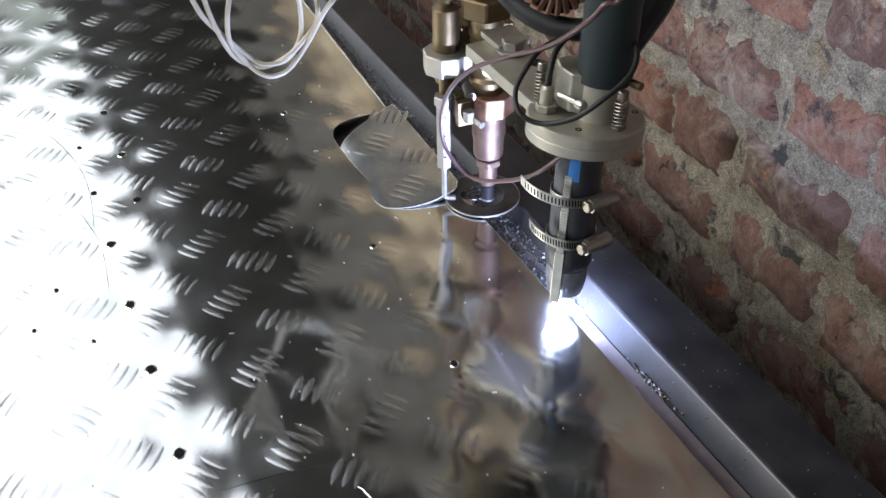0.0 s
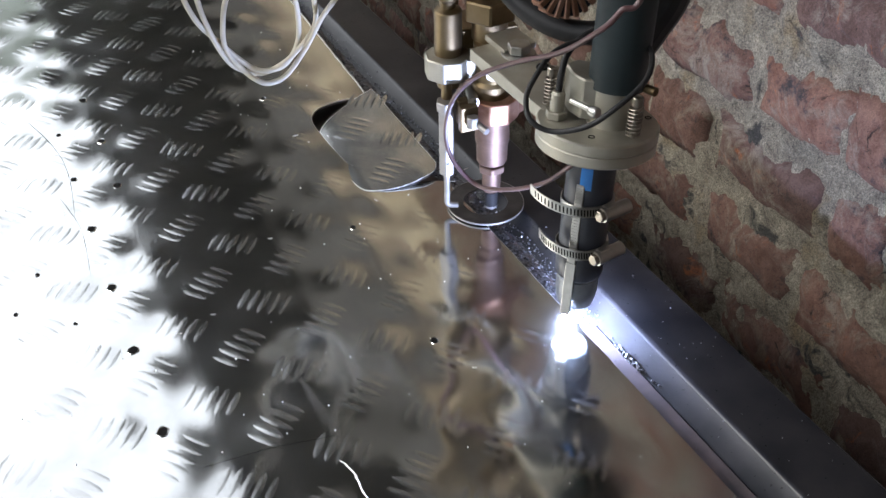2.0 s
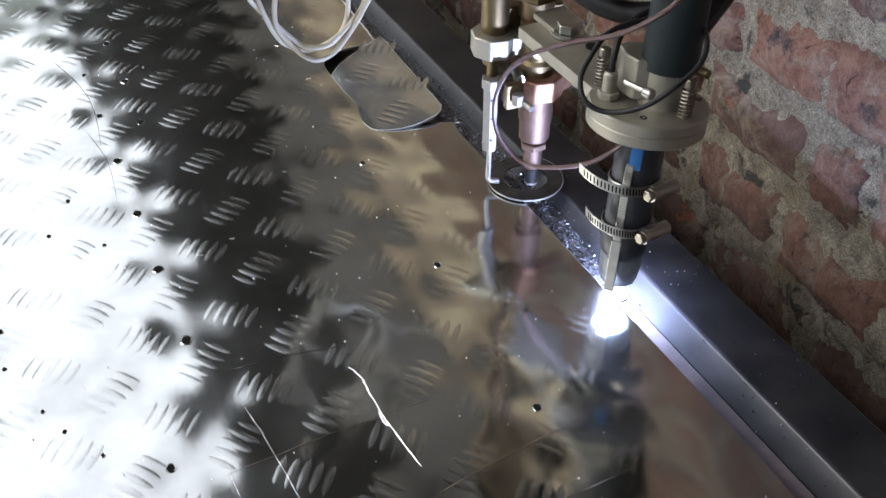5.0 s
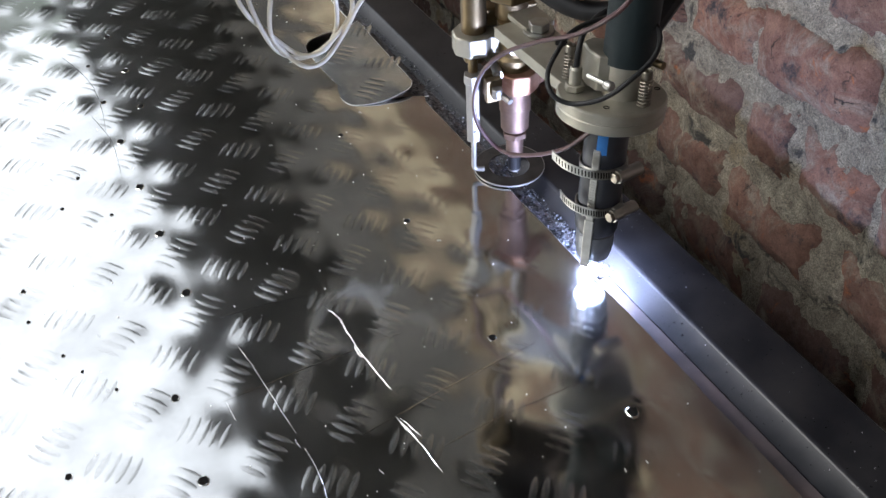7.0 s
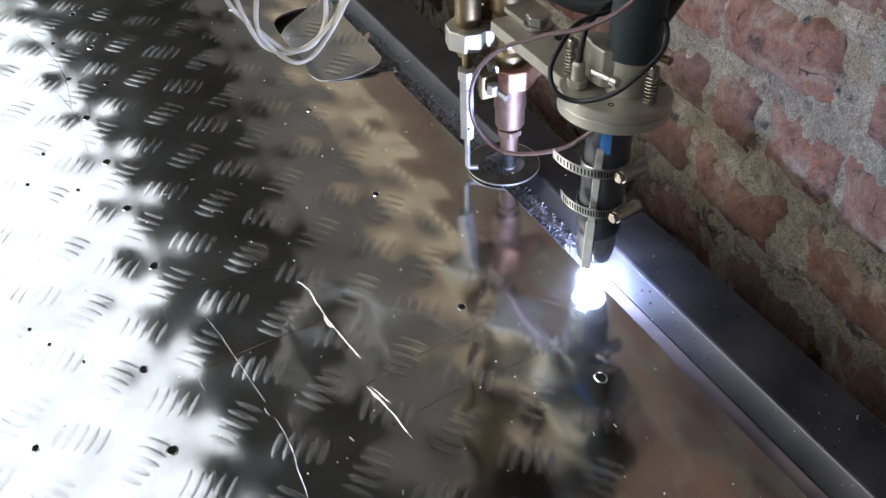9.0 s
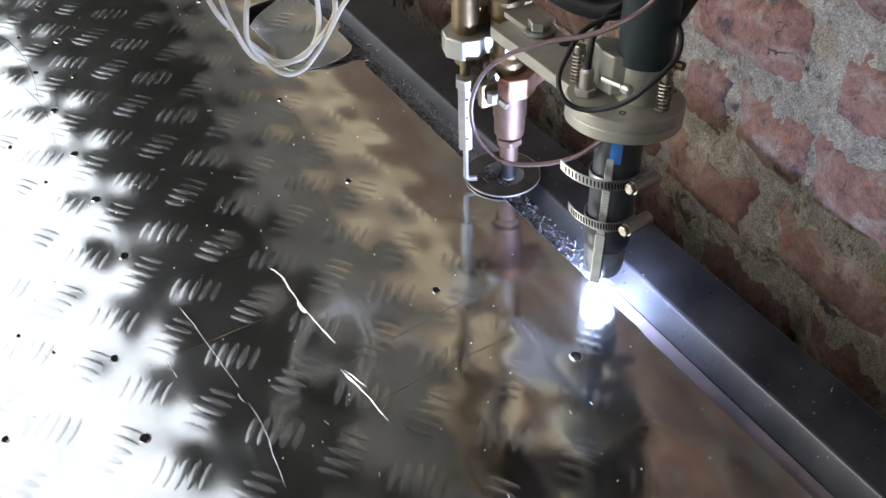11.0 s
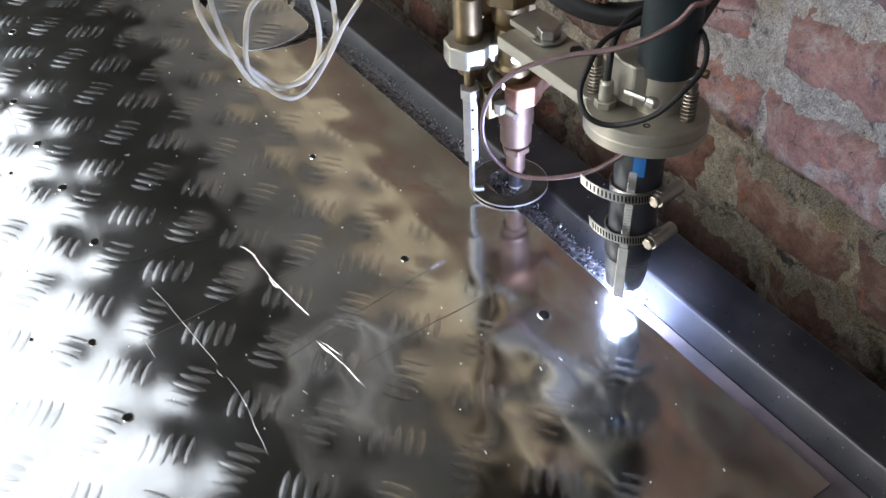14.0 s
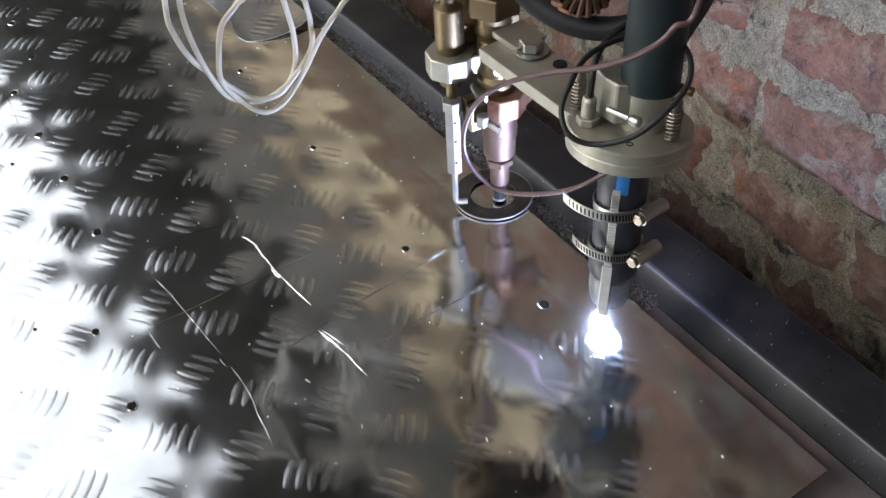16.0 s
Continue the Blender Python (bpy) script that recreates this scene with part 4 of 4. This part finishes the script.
def hose_clamp(e, z, tail, tilt, leaned):
    """A worm-drive band with its loose end standing off and the screw housing."""
    tip = Matrix.Translation((AX, AY, z)) @ pose(0, 0, 0, tilt * 0.4, tilt, 0)
    bm = bmesh.new()
    path = []
    r = 0.0174
    for k in range(40):
        a = radians(330 - 360 * k / 40)
        path.append(Vector((r * math.cos(a), r * math.sin(a), 0)))
    out = []
    for k in range(14):
        s = k / 13
        a = radians(286 - 122 * s)
        rr = r + 0.0016 + tail * s ** 1.5
        out.append(Vector((rr * math.cos(a), rr * math.sin(a), 0.011 * s ** 1.6 + 0.0005)))

    def band(bm, path, h=0.0036, th=0.0004, closed=False):
        rows = []
        for i, p in enumerate(path):
            d = (path[min(i + 1, len(path) - 1)] - path[max(i - 1, 0)]).normalized()
            nn = Vector((d.y, -d.x, 0)).normalized() * th
            rows.append([bm.verts.new(p + nn + Vector((0, 0, -h))), bm.verts.new(p - nn + Vector((0, 0, -h))), bm.verts.new(p - nn + Vector((0, 0, h))), bm.verts.new(p + nn + Vector((0, 0, h)))])
        pairs = list(zip(rows, rows[1:])) + ([(rows[-1], rows[0])] if closed else [])
        for a, b in pairs:
            for k in range(4):
                bm.faces.new((a[k], a[(k + 1) % 4], b[(k + 1) % 4], b[k]))
        if not closed:
            bm.faces.new(rows[0])
            bm.faces.new(rows[-1][::-1])

    band(bm, path, closed=True)
    band(bm, out)
    bmesh.ops.transform(bm, matrix=tip, verts=bm.verts)
    clamp = part("hose_clamp", leaned(bm), ZINC, e, "steel worm-drive hose clamp band")
    # slots stamped in the loose end
    bm = bmesh.new()
    fine = spline([tuple(p) for p in out], 2)
    for i in range(3, len(fine) - 2):
        p, d = fine[i], (fine[i + 1] - fine[i - 1]).normalized()
        for s in (-1, 1):
            c = p + Vector((d.y, -d.x, 0)) * 0.00042 * s
            M = Matrix.Translation(c) @ Matrix.Rotation(math.atan2(d.y, d.x), 4, "Z")
            box(bm, -0.0005, 0.0005, -0.00015, 0.00015, -0.0023, 0.0023, 0.0, M)
    bmesh.ops.transform(bm, matrix=tip, verts=bm.verts)
    part("band_slots", leaned(bm), HOLE, clamp, "dark stamped slots", False, "stuff")
    bm = bmesh.new()
    a = radians(284)
    M = tip @ Matrix.Translation((0.0212 * math.cos(a), 0.0212 * math.sin(a), 0)) @ Matrix.Rotation(a, 4, "Z")
    box(bm, -0.0028, 0.0034, -0.004, 0.0060, -0.0052, 0.0052, 0.001, M)
    rod(bm, M @ Vector((0.0012, -0.0065, 0)), M @ Vector((0.0012, 0.0150, 0)), 0.0049, 20)
    part("screw_housing", leaned(bm), ZINC, clamp, "worm screw housing")
    bm = bmesh.new()
    prism(bm, hexagon(0.0042), 0, 0.0035, 0.0005)
    bmesh.ops.transform(bm, matrix=M @ Matrix.Translation((0.0012, -0.0100, 0)) @ pose(0, 0, 0, -90), verts=bm.verts)
    part("worm_screw", leaned(bm), SPRINGM, clamp, "hex head of the worm screw")


def spring_screw(e, x, y, leaned):
    bm = bmesh.new()
    lathe(bm, [(0.0018, 0.0), (0.0018, 0.0205)], x, y, 16, DISC_Z)
    lathe(bm, [(0.0034, 0.0205), (0.0037, 0.0210), (0.0037, 0.0258), (0.0033, 0.0264), (0.0022, 0.0264), (0.0020, 0.0245)], x, y, 24, DISC_Z)
    screw = part("cap_screw", leaned(bm), SPRINGM, e, "socket cap screw")
    bm = bmesh.new()
    pts = []
    turns, steps = 8, 14
    for k in range(turns * steps + 1):
        a = 2 * math.pi * k / steps
        pts.append(Vector((x + 0.0041 * math.cos(a), y + 0.0041 * math.sin(a), DISC_Z + 0.0008 + 0.0192 * k / (turns * steps))))
    sweep(bm, pts, 0.00072, 6)
    part("spring", leaned(bm), SPRINGM, screw, "coiled steel spring")


def cable_loops():
    e = thing("hanging_cable", "loops of thin cream cable hanging beside the machine", "cable")
    lift = Vector((0, 0, 0.009))
    for pts in (
        [(-0.112, 0.23, 0.30), (-0.1145, 0.23, 0.231), (-0.1155, 0.234, 0.211), (-0.1165, 0.229, 0.198), (-0.1095, 0.226, 0.175), (-0.0955, 0.232, 0.153), (-0.0785, 0.233, 0.132), (-0.0675, 0.227, 0.128), (-0.0515, 0.228, 0.130), (-0.0395, 0.233, 0.144), (-0.0375, 0.232, 0.168), (-0.0415, 0.226, 0.195), (-0.0425, 0.229, 0.212), (-0.046, 0.23, 0.30)],
        [(-0.10, 0.232, 0.30), (-0.1045, 0.23, 0.228), (-0.1065, 0.234, 0.209), (-0.1065, 0.229, 0.191), (-0.1015, 0.226, 0.165), (-0.0905, 0.232, 0.136), (-0.0745, 0.236, 0.123), (-0.0625, 0.230, 0.126), (-0.0455, 0.228, 0.136), (-0.0265, 0.233, 0.153), (-0.0245, 0.232, 0.173), (-0.0275, 0.226, 0.191), (-0.0285, 0.229, 0.208), (-0.03, 0.23, 0.30)],
        [(-0.03, 0.235, 0.30), (-0.0605, 0.23, 0.216), (-0.0715, 0.234, 0.199), (-0.0845, 0.229, 0.190), (-0.0915, 0.222, 0.175), (-0.0925, 0.228, 0.150), (-0.0825, 0.229, 0.131), (-0.0735, 0.223, 0.123), (-0.0635, 0.224, 0.119), (-0.0505, 0.228, 0.122), (-0.0345, 0.228, 0.141), (-0.0205, 0.226, 0.164), (-0.0015, 0.229, 0.182), (0.0145, 0.234, 0.195), (0.05, 0.25, 0.25)],
    ):
        bm = bmesh.new()
        sweep(bm, [q + lift for q in spline(pts, 10)], 0.0019, 10)
        part("cable_loop", bm, CREAM, e)


# ---- marks, scratches, holes and cutting waste on the plate ----
def plate_marks(plate):
    def ribbon(pts, w, name="scratch", mat=BRIGHT, seed=1):
        bm = bmesh.new()
        path = spline([(x, y, 0) for x, y in pts], 9)
        rows = []
        for i, p in enumerate(path):
            d = (path[min(i + 1, len(path) - 1)] - path[max(i - 1, 0)]).normalized()
            s = Vector((-d.y, d.x, 0))
            k = 0.62 * w * (0.35 + 1.3 * abs(noise.noise((i * 0.45, seed, 0.5)))) * min(1, 0.15 + min(i, len(path) - 1 - i) * 0.25)
            j = s * 0.0006 * noise.noise((i * 0.3, seed * 2.2, 1.5))
            a, b = p + j + s * k, p + j - s * k
            rows.append((bm.verts.new((a.x, a.y, ripple(a.x, a.y) + 0.00022)), bm.verts.new((p.x + j.x, p.y + j.y, ripple(p.x, p.y) + 0.00045)), bm.verts.new((b.x, b.y, ripple(b.x, b.y) + 0.00022))))
        for a, b in zip(rows, rows[1:]):
            bm.faces.new((a[0], a[1], b[1], b[0]))
            bm.faces.new((a[1], a[2], b[2], b[1]))
        part(name, bm, mat, plate, "bright scraped mark")

    ribbon([(-0.108, 0.074), (-0.1035, 0.066), (-0.101, 0.057), (-0.1005, 0.050)], 0.0011, seed=2)
    ribbon([(-0.1015, 0.053), (-0.099, 0.040), (-0.097, 0.024), (-0.092, 0.004), (-0.0855, -0.021)], 0.0009, seed=3)
    ribbon([(-0.0985, 0.030), (-0.0985, 0.022), (-0.096, 0.016)], 0.0018, seed=4)
    ribbon([(-0.0895, -0.046), (-0.085, -0.060), (-0.080, -0.078), (-0.0745, -0.101)], 0.0008, seed=5)
    ribbon([(-0.0875, -0.048), (-0.083, -0.057), (-0.0785, -0.068)], 0.0006, seed=6)
    ribbon([(-0.0885, -0.053), (-0.084, -0.065), (-0.0815, -0.071)], 0.0007, seed=7)
    ribbon([(-0.181, 0.060), (-0.175, 0.040), (-0.1715, 0.024), (-0.166, 0.0), (-0.158, -0.035)], 0.00045, seed=8)
    ribbon([(-0.160, -0.040), (-0.158, -0.049)], 0.0007, seed=9)
    ribbon([(-0.155, -0.050), (-0.151, -0.075), (-0.151, -0.100), (-0.150, -0.125)], 0.0004, seed=10)
    ribbon([(-0.198, 0.008), (-0.195, -0.010)], 0.0004, seed=11)
    ribbon([(-0.286, 0.570), (-0.264, 0.515), (-0.253, 0.462), (-0.251, 0.389)], 0.0005, mat=HOLE, seed=12)
    ribbon([(-0.262, 0.430), (-0.247, 0.375), (-0.243, 0.31)], 0.0004, mat=HOLE, seed=13)
    # long faint wheel scratches
    for k, (a, b) in enumerate((((-0.188, 0.097), (-0.104, 0.094)), ((-0.116, -0.053), (0.028, -0.016)), ((-0.069, -0.082), (0.035, -0.064)), ((-0.20, 0.01), (-0.06, 0.03)))):
        mid = ((a[0] + b[0]) / 2, (a[1] + b[1]) / 2 + 0.002)
        ribbon([a, mid, b], 0.0007, mat=BARM, seed=20 + k)
    # burnt pinholes with a raised burr
    holes = [(-0.038, 0.302, 0.0026), (-0.018, 0.155, 0.0030), (0.0, 0.0, 0.0031), (0.0640, -0.1005, 0.0042), (-0.067, 0.534, 0.0030),
             (-0.333, 0.184, 0.0028), (-0.271, 0.049, 0.0020), (-0.232, 0.026, 0.0040), (-0.224, -0.053, 0.0048), (-0.308, -0.018, 0.0034), (-0.330, 0.146, 0.0022),
             (-0.306, 0.098, 0.0020), (-0.293, 0.076, 0.0020), (-0.234, 0.594, 0.0050), (-0.222, 0.510, 0.0050), (-0.214, 0.431, 0.0050),
             (-0.249, 0.454, 0.0040), (-0.259, 0.535, 0.0030), (-0.239, 0.374, 0.0050), (-0.229, 0.292, 0.0050), (-0.220, 0.217, 0.0050), (-0.209, 0.134, 0.0052), (-0.298, 0.286, 0.0024), (-0.282, 0.328, 0.0026), (-0.257, 0.260, 0.0022)]
    for k, (x, y, r) in enumerate(holes):
        r *= 0.75 if x < -0.2 else 1.0
        bm = bmesh.new()
        seg = 18
        z = ripple(x, y)
        rows = [[], [], [], []]
        for j in range(seg):
            a = 2 * math.pi * j / seg
            w = 1 + 0.25 * noise.noise((math.cos(a) * 1.5, math.sin(a) * 1.5, k * 3.7))
            for row, (rr, zz) in zip(rows, ((1.4 * w, -0.0001), (1.15 * w, 0.0005 * w), (1.02, 0.0004), (0.98, 0.0001))):
                row.append(bm.verts.new((x + rr * r * 0.8 * math.cos(a), y + rr * r * math.sin(a), z + zz)))
        for a, b in zip(rows, rows[1:]):
            for j in range(seg):
                bm.faces.new((a[j], a[(j + 1) % seg], b[(j + 1) % seg], b[j]))
        burr = part("pierced_hole", bm, ALU, plate, "small burnt hole with a burr")
        bm = bmesh.new()
        bm.faces.new([bm.verts.new((x + r * 0.82 * math.cos(2 * math.pi * j / 14), y + r * 1.02 * math.sin(2 * math.pi * j / 14), z + 0.0003)) for j in range(14)])
        part("hole_bottom", bm, HOLE, burr, "black hole")
    # loose bright specks and filings
    rnd = random.Random(77)
    bm = bmesh.new()
    inv = TABLE.inverted()
    for k in range(240):
        x, y = rnd.uniform(-0.33, 0.12), rnd.uniform(-0.3, 0.75)
        if (inv @ Vector((x, y, 0))).x > 0.1:
            continue
        s = rnd.uniform(0.00022, 0.0006)
        bmesh.ops.create_icosphere(bm, subdivisions=1, radius=s, matrix=Matrix.Translation((x, y, ripple(x, y) + s * 0.5)))
    for k in range(24):
        x, y = rnd.uniform(-0.33, 0.1), rnd.uniform(-0.3, 0.6)
        a, L = rnd.uniform(0, 3.14), rnd.uniform(0.002, 0.005)
        z = ripple(x, y) + 0.0004
        rod(bm, (x, y, z), (x + L * math.cos(a), y + L * math.sin(a), z), 0.00022, 5)
    tagged(new("filings", finish(bm, "filings", BRIGHT)), "tiny bright metal filings scattered on the plate", "metal filings", kind="stuff")


def dross_patch(k, v0, v1, base, count, wide):
    """Rough granules along a stretch of the strip, from v0 to v1."""
    rnd = random.Random(900 + k)
    bm = bmesh.new()
    for i in range(count):
        u = EDGE_U + 0.0012 + (STRIP_U - EDGE_U + 0.006) * wide * rnd.random() ** 1.5
        v = rnd.uniform(v0, v1)
        s = rnd.choice((0.0004, 0.0005, 0.0005, 0.0007, 0.0010)) * rnd.uniform(0.7, 1.2)
        heap = max(0.0, 0.007 - abs(u - EDGE_U - 0.006) * 0.9) * rnd.random()
        z = base if u < STRIP_U else base + min(RAIL_Z - STRIP_Z, (u - STRIP_U) * 0.45)
        bmesh.ops.create_icosphere(bm, subdivisions=1, radius=s, matrix=Matrix.Translation((u, v, z + heap + s * 0.5)) @ pose(0, 0, 0, rnd.uniform(0, 90), rnd.uniform(0, 90), 0) @ Matrix.Diagonal((1, rnd.uniform(0.6, 1.4), rnd.uniform(0.5, 1), 1)))
    # fused crust under the grains
    nu, nv = 12, max(6, int((v1 - v0) / 0.002))
    grid = []
    for j in range(nv + 1):
        v = v0 + (v1 - v0) * j / nv
        row = []
        for i in range(nu + 1):
            u = EDGE_U + 0.0015 + (STRIP_U + 0.001 - EDGE_U) * i / nu
            bump = 0.0016 + 0.0022 * noise.noise((u * 190, v * 150, 2.7)) + 0.0011 * noise.noise((u * 480, v * 430, 6.1))
            row.append(bm.verts.new((u, v, base + max(-0.0004, bump - 0.0040 * (i / nu) ** 3))))
        grid.append(row)
    for a, b in zip(grid, grid[1:]):
        for i in range(nu):
            bm.faces.new((a[i], a[i + 1], b[i + 1], b[i]))
    # melted bead along the cut lip
    n = max(8, int((v1 - v0) / 0.0012))
    path = [Vector((edge_u(v0 + (v1 - v0) * i / n) + 0.0002, v0 + (v1 - v0) * i / n, -0.0009 + 0.0004 * noise.noise((i * 0.6, k, 0)))) for i in range(n + 1)]
    bead = bmesh.new()
    sweep(bead, path, 0.0006, 5, wave=0.25)
    return bm, bead


def dross():
    old = thing("old_dross", "crust of grey cutting dross along the finished cut", "cutting dross", m=TABLE)
    for va, vb, grains in ((0.17, 0.325, 950), (0.325, 0.525, 1000), (0.525, 1.0, 1900)):
        bm, bead = dross_patch(0, va, vb, STRIP_Z, grains, 1.0)
        part("dross_grains", bm, DROSS, old, kind="stuff")
        if va == 0.325:
            bead.free()
        else:
            part("melted_lip", bead, BRIGHT, old, "bright melted lip of the cut")
    # kerf is a black strip for the gap's shade, no opening is cut
    for name, mat, du, dz, w, label in (("kerf", HOLE, 0.0026, STRIP_Z + 0.0045, 0.0022, "black strip standing for the shaded open kerf beside the cut edge"), ("bright_lip", BRIGHT, 0.0001, 0.0003, 0.0007, "bright burr of the cut edge")):
        bm = bmesh.new()
        rows = []
        for i in range(161):
            v = 0.50 + 0.5 * i / 160
            c, k = edge_u(v) + du, w * (1 + 0.35 * noise.noise((v * 90, du * 900, 4.4)))
            rows.append([bm.verts.new(q) for q in ((c - k, v, dz - 0.0006), (c + k, v, dz - 0.0006), (c + k, v, dz), (c - k, v, dz))])
        for a, b in zip(rows, rows[1:]):
            for j in range(4):
                bm.faces.new((a[j], a[(j + 1) % 4], b[(j + 1) % 4], b[j]))
        part(name, bm, mat, old, label)
    # crumbs fallen ahead on the rail
    bm = bmesh.new()
    rnd = random.Random(4)
    for i in range(70):
        v = rnd.gauss(0.085, 0.012)
        u = STRIP_U + rnd.uniform(-0.002, 0.002) + (0.085 - v) * 0.02
        s = rnd.uniform(0.0005, 0.0014)
        bmesh.ops.create_icosphere(bm, subdivisions=1, radius=s, matrix=Matrix.Translation((u, v, STRIP_Z + s * 0.5)))
    for i in range(150):
        v, u = rnd.uniform(-0.45, 0.3), rnd.uniform(STRIP_U - 0.012, BACK_U - 0.004)
        s = rnd.uniform(0.0002, 0.0006)
        z = STRIP_Z if u < STRIP_U else (RAIL_Z if u > RAIL_U + 0.002 else STRIP_Z + (RAIL_Z - STRIP_Z) * (u - STRIP_U) / (RAIL_U + 0.002 - STRIP_U))
        bmesh.ops.create_icosphere(bm, subdivisions=1, radius=s, matrix=Matrix.Translation((u, v, z + s * 0.3)))
    ob = tagged(new("dross_crumbs", finish(bm, "dross_crumbs", DROSS)), "loose dark crumbs of dross on the rail", "cutting dross", kind="stuff")
    ob.matrix_world = TABLE
    # fresh dross that the torch throws out as it passes
    fresh = []
    for k in range(22):
        v1 = 0.17 - k * 0.0145
        bm, bead = dross_patch(k + 1, v1 - 0.0150, v1 + 0.0005, STRIP_Z, 115, 0.9)
        e = thing("fresh_dross", "grains of fresh dross thrown out beside the cut", "cutting dross", "dross along the cut", m=TABLE)
        part("dross_grains", bm, DROSS, e, kind="stuff")
        part("melted_lip", bead, BRIGHT, e)
        fresh.append((e, v1 - 0.007))
    return fresh


wall = structure()
core = far_wall()
table()
plate = aluminium_plate()
offcut()
cutting_head()
cable_loops()
plate_marks(plate)
fresh_dross = dross()
bricks(wall, core)

# ---- movement ----
MOVE = [
    (0.0, -0.0237, 0.1443), (0.5, -0.0226, 0.1329), (1.0, -0.0216, 0.1227), (1.5, -0.0190, 0.1121), (2.0, -0.0173, 0.1022),
    (2.5, -0.0142, 0.0926), (3.0, -0.0112, 0.0833), (3.5, -0.0096, 0.0727), (4.0, -0.0084, 0.0616), (6.5, -0.0016, 0.0106),
    (7.0, 0.0, 0.0), (7.5, 0.0019, -0.0108), (8.0, 0.0035, -0.0215), (8.5, 0.0048, -0.0323), (9.0, 0.0064, -0.0429),
    (11.5, 0.0137, -0.0969), (12.0, 0.0151, -0.1078), (12.5, 0.0168, -0.1187), (13.0, 0.0179, -0.1306), (13.5, 0.0194, -0.1411),
    (14.0, 0.0207, -0.1525), (14.5, 0.0215, -0.1630), (15.0, 0.0167, -0.1672), (15.5, 0.0070, -0.1685), (16.0, -0.0034, -0.1707)]


def motions():
    rows = [(t, pose(x, y, 0)) for t, x, y in MOVE]
    walk(bpy.data.objects["cutting_machine_head"], rows)
    sway = ((0.0, -0.003, 0.001), (3.5, -0.003, 0.001), (7.0, -0.004, -0.003), (9.0, -0.004, -0.003), (12.5, -0.003, -0.006), (14.5, -0.001, -0.009), (16.0, -0.003, -0.008))
    walk(bpy.data.objects["hanging_cable"], [(t, pose(x + float(np.interp(t, [q[0] for q in sway], [q[1] for q in sway])), y, float(np.interp(t, [q[0] for q in sway], [q[2] for q in sway])))) for t, x, y in MOVE])
    # dross comes up out of the gap as the torch passes
    inv = TABLE.inverted()
    times, along = [r[0] for r in MOVE[:22]], [(inv @ Vector((AX + r[1], AY + r[2], 0))).y for r in MOVE[:22]]
    for e, v in fresh_dross:
        t = float(np.interp(-v, [-q for q in along], times))
        t = min(14.6, max(0.3, t + 0.15))
        down, up = pose(0, 0, -0.014) @ TABLE, TABLE
        walk(e, [(0.0, down), (t - 0.2, down), (t, up), (16.0, up)] if t < 14.5 else [(0.0, down), (14.3, down), (14.6, up), (16.0, up)])


motions()
